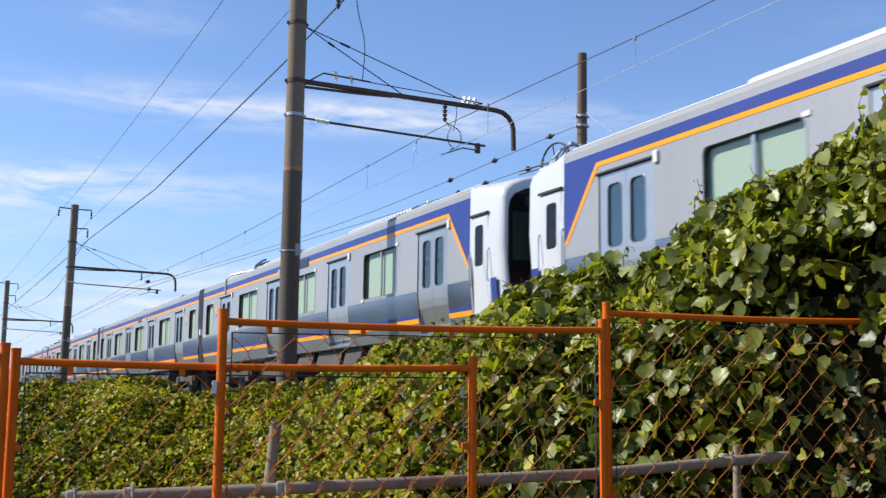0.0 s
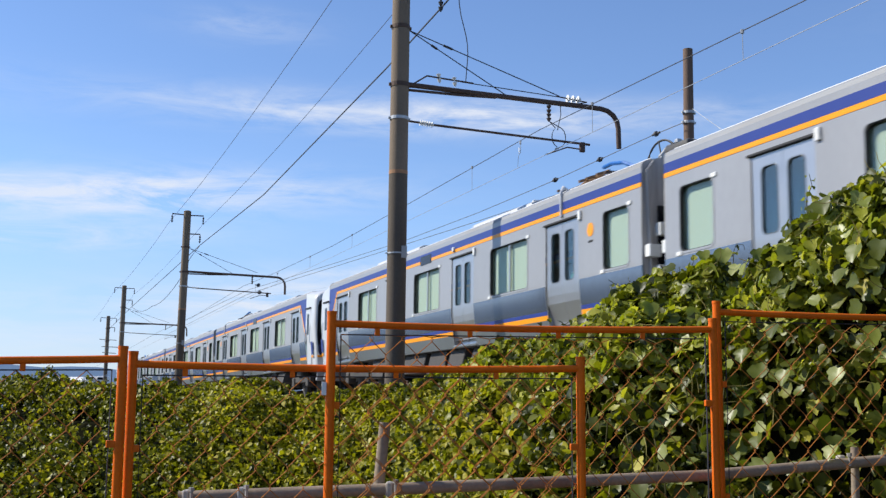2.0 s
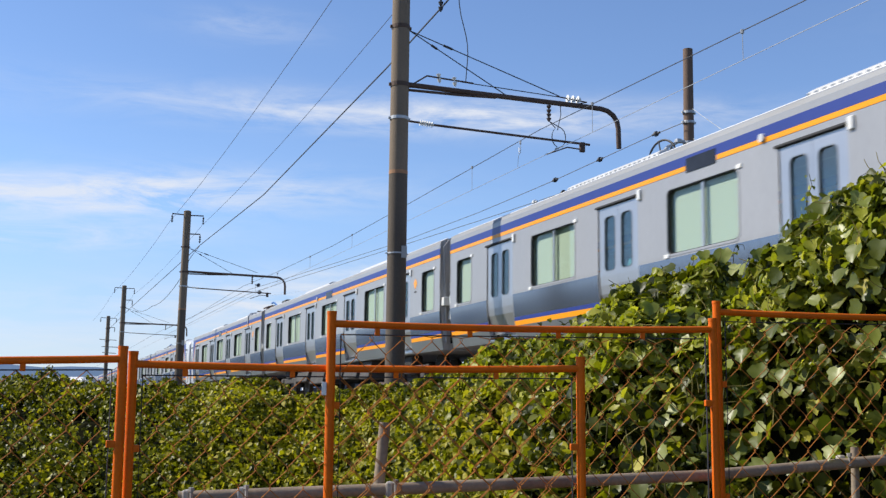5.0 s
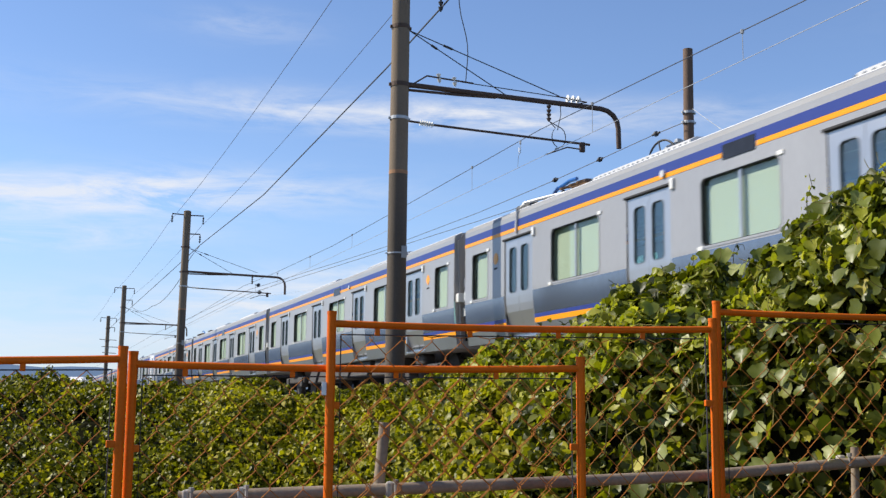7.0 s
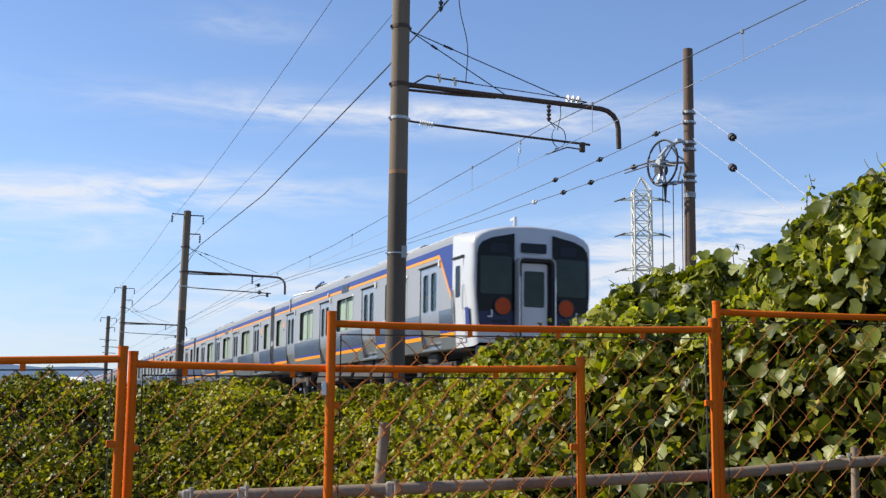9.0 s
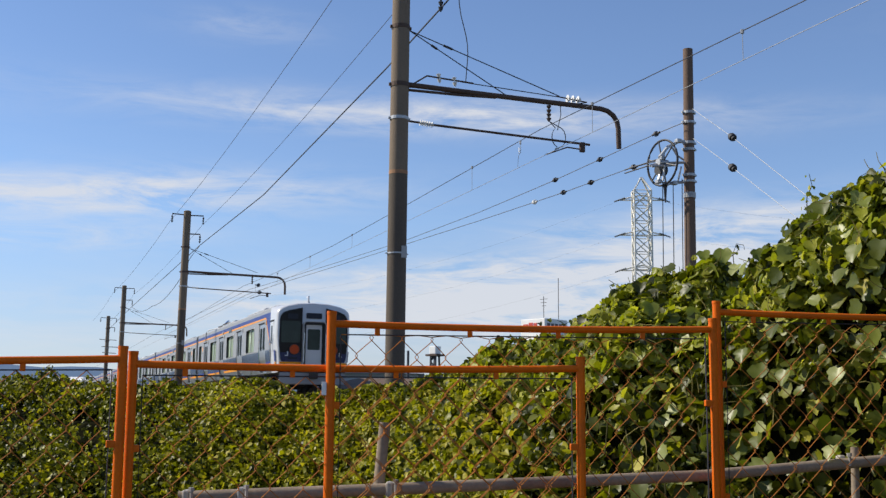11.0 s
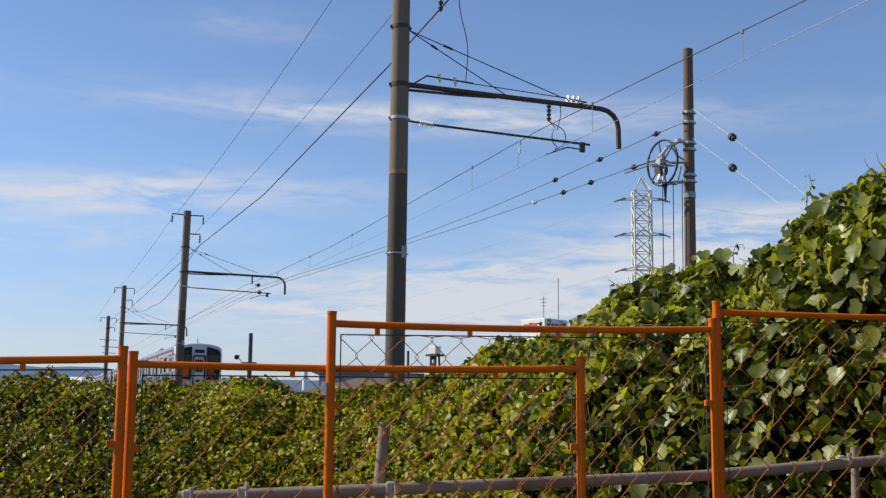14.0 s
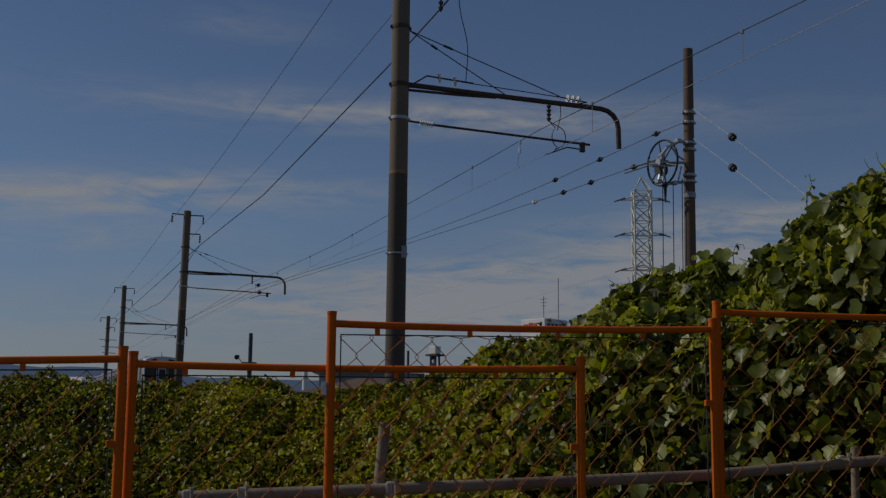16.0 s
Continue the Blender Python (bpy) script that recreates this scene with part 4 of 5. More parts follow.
def feeder_brackets(pole, P, top, r1, near):
    for side, h, x in ((-1, top - 0.16, -0.72), (1, top - 0.18, 0.78), (1, top - 0.88, 0.86) if near else (1, top - 1.10, 0.66)):
        bm = B()
        tube(bm, [P(0, h), P(x, h + 0.02), P(x, h - 0.10)], 0.032, 6)
        f = part("bracket", bm, M_RUST, pole)
        bm = B()
        insulator_string(bm, P(x, h - 0.08), P(x, h - 0.42), 0.055, 3)
        part("insulator", bm, M_WIRE, f)
    bm = B()
    tube(bm, [P(0, top), P(0, top + 0.05)], r1 + 0.012, 20, r2=r1 * 0.7)
    part("cap", bm, M_CONC, pole)


catenary_pole(6.86, 22.04, 9.03, 0.004, True, "weathered concrete catenary pole with a bent rusty arm, beside the track")
catenary_pole(7.02, 57.36, 9.03, 0.014, False, "concrete catenary pole with insulators on short crossarms, vines at its foot")
catenary_pole(7.10, 94.46, 8.95, 0.006, False, "distant concrete catenary pole with a bent arm")
catenary_pole(7.74, 121.0, 8.5, 0.004, False, "far concrete catenary pole with several crossarms", False)


def strand(points, r, mat, label, category="overhead wire", group="overhead wires", sag=0.0, n=14):
    """One cable through the given points, hanging a little between them."""
    bm = B()
    pts = []
    for a, b in zip(points, points[1:]):
        for i in range(n):
            q = i / n
            p = Vector(a).lerp(Vector(b), q)
            p.z -= sag * 4 * q * (1 - q) * (Vector(b) - Vector(a)).length / 35
            pts.append(p)
    pts.append(Vector(points[-1]))
    tube(bm, pts, r, 5)
    return tagged(part("overhead_wire", bm, mat), label, category, group)


def wires():
    strand([tk(9.99, s, h) for s, h in ((-30, 5.6), (-6, 5.3), (13.1, 5.25), (22.04, 5.42), (30.9, 5.30), (39.5, 5.21), (49.2, 5.32), (57.4, 5.50), (76, 5.25), (94.5, 5.5), (121, 5.4), (170, 5.4), (250, 5.4))], 0.0085, M_WIRE, "dark messenger wire above the track")
    strand([tk(9.99, s, 4.82) for s in (-30, 0, 22.04, 57.4, 94.5, 121, 250)], 0.006, M_GUY, "thin copper contact wire above the track")
    for s in (3.0, 8.6, 14.6, 19.6, 26.0, 31.5, 37.0, 43.0, 49.0, 54.0):
        h = 5.27 if s < 18 else 5.38 if s < 28 else 5.24
        bm = B()
        tube(bm, [tk(9.99, s, h), tk(9.99, s, 4.82)], 0.006, 5)
        tube(bm, [tk(9.99, s, h + 0.03), tk(9.99, s, h - 0.03)], 0.03, 6)
        tagged(part("dropper", bm, M_GUY), "thin dropper wire with a small clip", "dropper", "droppers of the contact wire")
    coil = [tk(9.99, 23.06, 5.37), tk(9.99, 23.06, 5.26)] + [tk(9.99, 23.10, 5.26) + Vector((0.03 * math.cos(q * 1.57), 0.03 * math.sin(q * 1.57), -0.009 * q)) for q in range(16)] + [tk(9.99, 23.16, 5.08), tk(9.99, 23.21, 4.84)]
    bm = B()
    tube(bm, coil, 0.006, 5)
    tube(bm, [tk(9.99, 23.06, 5.40), tk(9.99, 23.06, 5.33)], 0.025, 6)
    tagged(part("dropper", bm, M_GALV), "thin dropper with a small spring between the wires", "dropper", "droppers of the contact wire")
    # the two wires anchored at the far pole
    up = [tk(14.38, 23.3, 6.34), tk(14.10, 24.47, 6.22), tk(13.56, 29.0, 5.88), tk(13.06, 33.3, 5.64), tk(12.42, 38.7, 5.45), tk(11.66, 45.1, 5.38), tk(10.84, 52.0, 5.33), tk(10.3, 57.4, 5.35), tk(9.99, 90, 5.4)]
    lo = [tk(13.75, 23.6, 5.38), tk(13.51, 24.5, 5.37), tk(13.20, 27.5, 5.28), tk(12.72, 32.4, 5.22), tk(12.17, 37.9, 5.19), tk(11.50, 44.5, 5.16), tk(10.77, 51.7, 5.15), tk(10.2, 57.4, 5.1), tk(9.99, 90, 4.95)]
    for pts in (up, lo):
        strand(pts, 0.010, M_STRAND, "dark anchored catenary wire with ball insulators", n=8)
        for k, q in ((0, 0.9), (1, 0.5), (1, 0.98)) if pts is up else ((0, 0.9), (1, 0.59), (2, 0.02), (2, 0.33)):
            c = pts[k].lerp(pts[k + 1], q)
            d = (pts[k + 1] - pts[k]).normalized()
            bm = B()
            tube(bm, [c - d * 0.13, c - d * 0.05, c + d * 0.05, c + d * 0.13], 0.03, 8)
            tube(bm, [c - d * 0.03, c + d * 0.03], 0.065, 10)
            white = pts is lo and (k, q) == (2, 0.33)
            tagged(part("ball_insulator", bm, M_PORC if white else M_WIRE), "small white insulator threaded on a wire" if white else "small dark insulator threaded on a wire", "insulator", "insulators on the anchored wires")
    for s, h in ((54.46, 5.28), (54.12, 4.90)):
        c, d = tk(10.2, s, h), Vector((-NY, NX, 0))
        bm = B()
        tube(bm, [c - d * 0.2, c + d * 0.2], 0.03, 8)
        for q in (-0.09, 0.0, 0.09):
            tube(bm, [c + d * (q - 0.025), c + d * (q + 0.025)], 0.08, 12, r2=0.06)
        tagged(part("disc_insulator", bm, M_WIRE), "dark ribbed insulator on an anchored wire", "insulator", "insulators on the anchored wires")
    # feeders along the pole tops
    strand([tk(6.30, s, h) for s, h in ((-14, 9.2), (25.0, 9.0), (57.36, 8.46), (94.46, 8.36), (121, 8.0))], 0.008, M_WIRE, "thin feeder wire along the pole tops", sag=0.25)
    strand([tk(7.93, s, h) for s, h in ((-14, 9.2), (26.0, 9.0), (57.36, 8.46), (94.46, 8.36), (121, 8.0))], 0.008, M_WIRE, "thin feeder wire along the pole tops", sag=0.25)
    strand([tk(7.84, s, h) for s, h in ((-14, 8.6), (21.8, 7.92), (26.1, 7.68), (41.3, 7.18), (57.36, 7.43), (94.46, 7.40), (121, 7.2))], 0.019, M_WIRE, "thick dark feeder cable slung from pole to pole", n=10)
    strand([tk(7.84, 57.36, 7.43), tk(7.40, 57.3, 6.8), tk(7.15, 57.2, 6.3)], 0.014, M_WIRE, "cable dropping from a feeder to its pole", n=6)
    strand([tk(7.05, 57.5, 5.9), tk(7.5, 76, 5.9), tk(7.84, 94.4, 7.3)], 0.014, M_WIRE, "slack cable from pole to pole", sag=0.6, n=10)
    # guys of the far pole
    for h0, s1, h1, s2, h2 in ((6.68, 21.77, 5.62, 17.6, 2.78), (5.96, 21.79, 4.93, 17.9, 2.42)):
        a, b, c = tk(14.60, 23.45, h0), tk(14.55, s1, h1), tk(14.45, s2, h2)
        strand([a, b, c], 0.007, M_GUY, "pale guy strand staying the far pole", "guy wire", "guys of the far pole", n=2)
        d = (c - b).normalized()
        bm = B()
        tube(bm, [b - d * 0.10, b - d * 0.03, b + d * 0.03, b + d * 0.10], 0.06, 12)
        tube(bm, [b - d * 0.04, b + d * 0.04], 0.088, 14)
        tagged(part("guy_insulator", bm, M_WIRE), "dark round insulator on a guy strand", "insulator", "insulators on the guys")


wires()


def anchor_pole():
    """Pole behind the track with a wheel tensioner and its weights."""
    pole = empty("anchor_pole", upright(14.5, 23.6))
    z0 = 2.0 + GRADE * 23.6

    def P(x, h, y=0.0):
        return Vector((x + 0.012 * h, y, z0 + h))
    bm = B()
    tube(bm, [P(0, -z0), P(0, 3), P(0, 8.19)], 0.155, 18, r2=0.115)
    part("shaft", bm, M_CONCB, pole, "brown stained concrete shaft", True)
    for h in (6.62, 6.38, 5.88, 5.72, 4.95, 5.1):
        bm = B()
        tube(bm, [P(0, h - 0.03), P(0, h + 0.03)], 0.145, 18)
        for k in (-1, 1):
            c = P(k * 0.155, h)
            box(bm, c.x - 0.03, c.x + 0.03, -0.03, 0.03, c.z - 0.022, c.z + 0.022)
        part("band", bm, M_GALV, pole)
    bm = B()
    tube(bm, [P(0, 4.55), P(0, 4.68)], 0.146, 18)
    part("pale_ring", bm, M_GUY, pole)
    c = P(-0.72, 5.34)
    R = Matrix.Translation(c) @ Matrix.Rotation(radians(101), 4, "Z")
    bm = B()
    tube(bm, [R @ Vector((0.52 * math.cos(q * math.pi / 14), 0, 0.54 * math.sin(q * math.pi / 14))) for q in range(29)], 0.027, 6)
    w = part("tension_wheel", bm, M_WIRE, pole, "spoked steel tensioning wheel")
    for q in range(6):
        bm = B()
        tube(bm, [c, R @ Vector((0.51 * math.cos(q * math.pi / 3 + 0.3), 0, 0.53 * math.sin(q * math.pi / 3 + 0.3)))], 0.018, 6)
        part("spoke", bm, M_STRAND, w)
    bm = B()
    tube(bm, [R @ Vector((0, -0.14, 0)), R @ Vector((0, -0.09, 0)), R @ Vector((0, 0.14, 0))], 0.085, 14)
    part("hub", bm, M_GALV, w)
    bm = B()
    tube(bm, [R @ Vector((0.05, -0.10, -0.17)), R @ Vector((0.05, 0.10, -0.17))], 0.13, 14)
    part("drum", bm, M_WIRE, w)

    def W(x, z, y=0.0):
        return c + Vector((x, y, z))
    # yoke plates and stays that hold the wheel to the pole
    for pts, r in (((W(0.64, 0.58), W(0.44, 0.55), W(0.16, 0.40), W(-0.08, 0.12)), 0.042), ((W(-0.34, -0.10), W(0.10, 0.0), W(0.64, 0.06)), 0.034),
                   ((W(-0.12, -0.48), W(0.0, 0.0), W(0.05, 0.28)), 0.036), ((W(0.07, -0.50), W(0.30, -0.46), W(0.66, -0.40)), 0.036),
                   ((W(0.50, -0.05), W(0.40, -0.42)), 0.024), ((W(0.24, 0.38, -0.05), W(0.36, 0.20, -0.05), W(0.55, 0.10, -0.05)), 0.024),
                   ((W(-0.36, -0.14, -0.12), W(0.26, -0.06, -0.12)), 0.030), ((W(-0.05, -0.45, -0.1), W(-0.03, -0.1, -0.14)), 0.028)):
        bm = B()
        tube(bm, pts, r, 5)
        part("bracket", bm, M_GALV, w)
    for x, z in ((0.07, -0.50), (0.30, -0.46), (-0.12, -0.46), (-0.02, 0.10), (0.42, 0.56)):
        bm = B()
        v = W(x, z, -0.02)
        box(bm, v.x - 0.06, v.x + 0.06, v.y - 0.07, v.y + 0.07, v.z - 0.045, v.z + 0.045, 0.012)
        part("clamp", bm, M_GALV, w)
    for dz in (-0.04, 0.04):
        bm = B()
        tube(bm, [W(-0.05, dz + 0.06), W(-0.62, dz - 0.12, 0.7)], 0.016, 6)
        part("tension_rod", bm, M_STRAND, w)
    for x, h in ((-0.72, 4.9), (-0.44, 4.9), (-0.20, 5.0)):
        bm = B()
        tube(bm, [P(x, h), P(x, 1.4)], 0.011, 5)
        part("weight_rope", bm, M_WIRE, pole)
    bm = B()
    tube(bm, [P(-0.65, 4.82), P(-0.65, 4.72), P(-0.65, 4.40)], 0.06, 8, r2=0.02)
    part("rope_insulator", bm, M_WIRE, pole)
    tagged(pole, "brown concrete anchor pole with a spoked tensioning wheel behind the track", "anchor pole")


anchor_pole()

# ---------------------------------------------------------------- far things


def lattice_tower():
    base = Vector((44.7, 260, 0))
    tower = empty("lattice_tower", Matrix.Translation(base))
    def hw(z):
        return 1.9 + max(0.0, (34 - z)) * 0.10 if z < 54 else 1.9 * max(0.05, (57.2 - z) / 3.2)
    levels = [0, 8, 16, 23, 29] + [33 + 3.5 * i for i in range(7)] + [57.2]
    corners = ((-1, -1), (1, -1), (1, 1), (-1, 1))
    for cx, cy in corners:
        bm = B()
        tube(bm, [(cx * hw(z), cy * hw(z), z) for z in levels], 0.21, 5)
        part("leg", bm, M_TOWER, tower)
    for a, b in zip(levels, levels[1:]):
        bm = B()
        for i in range(4):
            (ax, ay), (bx, by) = corners[i], corners[(i + 1) % 4]
            tube(bm, [(ax * hw(a), ay * hw(a), a), (bx * hw(b), by * hw(b), b)], 0.13, 4)
            tube(bm, [(bx * hw(a), by * hw(a), a), (ax * hw(b), ay * hw(b), b)], 0.13, 4)
            tube(bm, [(ax * hw(b), ay * hw(b), b), (bx * hw(b), by * hw(b), b)], 0.10, 4)
        tagged(part("bracing", bm, M_TOWER, tower), kind="stuff")
    for z in (36, 44, 52):
        for k in (-1, 1):
            bm = B()
            tube(bm, [(0, 0, z + 1.2), (k * 5.2, 0, z)], 0.16, 5)
            tube(bm, [(0, 0, z), (k * 5.2, 0, z)], 0.16, 5)
            c = part("crossarm", bm, M_TOWER, tower)
            bm = B()
            insulator_string(bm, (k * 3.8, -0.5, z + 0.4), (k * 6.3, -0.5, z - 0.5), 0.24, 7)
            part("insulator", bm, M_STRAND, c)
    tagged(tower, "white steel lattice transmission tower beyond the railway", "tower")
    for z in (36, 44, 52):
        for k in (-1, 1):
            strand([base + Vector((k * 6, 0, z - 0.6)), base + Vector((k * 6 - 300 * k if k > 0 else 120 * k, 160, z - (2 if k > 0 else 6)))] if k < 0 else
                   [base + Vector((6, 0, z - 0.6)), base + Vector((150, 30, z - 1.5))], 0.011, M_WIRE, "thin distant power line beyond the railway", "power line", "power lines", sag=0.8)


lattice_tower()


def house(name, x, y, w, d, wall_h, roof_h, mat, rmat, label, windows=3, tiles=False, hip=False):
    h = empty(name, Matrix.Translation((x, y, 0)))
    bm = B()
    box(bm, -w / 2, w / 2, -d / 2, d / 2, 0, wall_h)
    part("wall", bm, mat, h)
    bm = B()
    if roof_h:
        prism(bm, [(-w / 2 - 0.5, wall_h), (w / 2 + 0.5, wall_h), (w / 2 + 0.5, wall_h + 0.2), (w * (0.28 if hip else 0.5), wall_h + roof_h), (-w * (0.28 if hip else 0.5), wall_h + roof_h), (-w / 2 - 0.5, wall_h + 0.2)], -d / 2 - 0.5, d / 2 + 0.5)
        r = part("roof", bm, rmat, h)
        for v in r.data.vertices:                 # pitch towards the ridge
            if v.co.z > wall_h + 0.3:
                v.co.y *= 0.04
    else:
        box(bm, -w / 2 - 0.1, w / 2 + 0.1, -d / 2 - 0.1, d / 2 + 0.1, wall_h, wall_h + 0.35)
        part("parapet", bm, mat, h)
    for i in range(windows):
        cx = -w / 2 + w * (i + 0.5) / windows
        for z in [1.2 + 3.1 * k for k in range(max(1, int(wall_h / 3.2)))]:
            bm = B()
            box(bm, cx - 0.8, cx + 0.8, -d / 2 - 0.05, -d / 2 + 0.05, z, z + 1.2)
            wd = part("window", bm, M_GALV, h)
            bm = B()
            box(bm, cx - 0.7, cx + 0.7, -d / 2 - 0.06, -d / 2 - 0.045, z + 0.1, z + 1.1)
            part("pane", bm, M_BLACK, wd)
    return tagged(h, label, "building")


def far_things():
    # flat building with a rooftop sign box and aerials
    b = house("sign_building", 15.1, 173.5, 7.0, 8, 13.0, 0, M_WALLG, None, "grey flat-roofed building with a white rooftop sign box", 3)
    b.matrix_world = Matrix.Translation((15.1, 173.5, 0)) @ Matrix.Rotation(radians(-45), 4, "Z")
    bm = B()
    box(bm, -2.3, 2.3, -2.6, 2.6, 13.0, 17.0, 0.1)
    sg = part("sign_box", bm, M_WALLW, b, "white sign box with red and dark shapes")
    for x0, x1, z in ((-1.8, -0.9, 15.5), (-0.75, 0.0, 15.7), (0.15, 0.8, 15.6)):
        bm = B()
        box(bm, x0, x1, -2.66, -2.59, z, z + 0.75)
        part("red_shape", bm, M_SIGNRED, sg)
    for i in range(5):
        bm = B()
        box(bm, 2.29, 2.36, -2.1 + i * 0.9, -1.5 + i * 0.9, 15.4, 16.3)
        part("dark_bar", bm, M_SIGNBLACK, sg)
    bm = B()
    tube(bm, [(-0.6, 0.6, 17), (-0.6, 0.6, 20.6)], 0.05, 5)
    for z, w in ((20.2, 0.7), (19.7, 0.55), (19.2, 0.4)):
        tube(bm, [(-0.6 - w, 0.6, z), (-0.6 + w, 0.6, z)], 0.035, 4)
    part("aerial", bm, M_WIRE, b)
    bm = B()
    tube(bm, [(1.9, 1.0, 17), (1.9, 1.0, 23.2)], 0.05, 5)
    part("mast", bm, M_WIRE, b)
    # small siren tower
    t = empty("siren_tower", Matrix.Translation((-0.54, 90, 0)) @ Matrix.Rotation(radians(-40), 4, "Z"))
    for cx, cy in ((-0.32, -0.3), (0.32, -0.3), (0.32, 0.3), (-0.32, 0.3)):
        bm = B()
        tube(bm, [(cx * 1.3, cy * 1.3, 0), (cx * 0.7, cy * 0.7, 6.75)], 0.085, 5)
        part("leg", bm, M_SIGNBLACK, t)
    bm = B()
    for z in (1.5, 3, 4.5, 5.3, 5.8, 6.3):
        tube(bm, [(-0.26, -0.22, z), (0.26, -0.22, z + 0.5)], 0.06, 4)
        tube(bm, [(0.26, -0.22, z), (-0.26, -0.22, z + 0.5)], 0.06, 4)
    part("bracing", bm, M_SIGNBLACK, t)
    bm = B()
    box(bm, -0.32, 0.32, -0.32, 0.32, 6.85, 7.46, 0.05)
    part("cabin", bm, M_WALLW, t, "small white cabin")
    bm = B()
    box(bm, -0.55, 0.55, -0.5, 0.5, 6.7, 6.84)
    part("platform", bm, M_RUST, t)
    tagged(t, "small siren tower with a white cabin on dark legs", "siren tower")
    for x, y, z1, r, lab, mat in ((-2.6, 90, 7.1, 0.10, "thin dark post among the roofs", M_SIGNBLACK), (-11.42, 70, 6.82, 0.12, "stout dark post beside the track", M_SIGNBLACK)):
        bm = B()
        tube(bm, [(x, y, 0), (x, y, z1)], r, 10)
        tagged(part("post", bm, mat, smooth=True), lab, "post")
    s = empty("signal_box", Matrix.Translation((-11.45, 69.8, 0)))
    bm = B()
    box(bm, -0.40, 0.44, -0.3, 0.3, 4.72, 5.08, 0.04)
    tube(bm, [(0.02, 0, 0), (0.02, 0, 4.7)], 0.11, 8)
    part("cabinet", bm, M_RUST, s)
    bm = B()
    tube(bm, [(-0.35, 0, 5.0), (-0.65, 0, 5.35)], 0.03, 5)
    part("lamp_arm", bm, M_GALV, s)
    bm = B()
    tube(bm, [(-0.72, -0.15, 5.36), (-0.66, 0.16, 5.44)], 0.15, 10, r2=0.08)
    part("lamp_head", bm, M_DARK, s)
    tagged(s, "rusty trackside cabinet with a small spot lamp", "signal box")
    house("house", -1.6, 52, 7.5, 9, 2.55, 0.95, M_WALLG, M_TILE, "low house with a brown tiled roof behind the bank", 2, hip=True)
    house("house", 4.6, 60, 9, 9, 3.0, 1.9, M_WALLG, M_TILE, "house with a brown tiled roof beyond the track", 3, hip=True)
    house("shed", -6.0, 100, 8, 8, 5.6, 0.5, M_FAR, M_FAR, "grey shed with a shallow roof", 3)
    house("warehouse", -83.0, 258, 9.5, 16, 7.8, 3.4, M_WALLW, M_WALLW, "low white warehouse with a pale roof in the distance", 3)
    house("factory", -100, 330, 16, 20, 8.6, 1.6, M_FAR, M_FAR, "low grey factory hall in the distance", 4)
    for x, y in ((-75.6, 255), (-73.4, 256)):
        v = empty("parked_van", Matrix.Translation((x, y, 0)))
        bm = B()
        box(bm, -0.9, 0.9, -2.0, 2.0, 9.6, 11.3, 0.2)
        part("body", bm, M_WALLW, v)
        bm = B()
        box(bm, -0.8, 0.8, -2.03, -1.98, 10.5, 11.0, 0.01)
        part("windscreen", bm, M_BLACK, v)
        tagged(v, "white van parked on a raised deck in the distance", "van", "distant vans")
    bm = B()
    box(bm, -79, -70, 252, 266, 0, 9.6)
    tagged(part("parking_deck", bm, M_WALLG), "grey concrete parking deck in the distance", "parking deck")
    bm = B()
    tube(bm, [(-46.4, 400, 0), (-46.4, 400, 19.0)], 1.1, 14, r2=0.85)
    tagged(part("chimney", bm, M_WALLW, smooth=True), "white factory chimney in the distance", "chimney")
    house("factory", -52, 420, 40, 20, 12.5, 0, M_FAR, None, "grey factory block beside the chimney", 8)


far_things()

# ---------------------------------------------------------------- fence and pipe rail


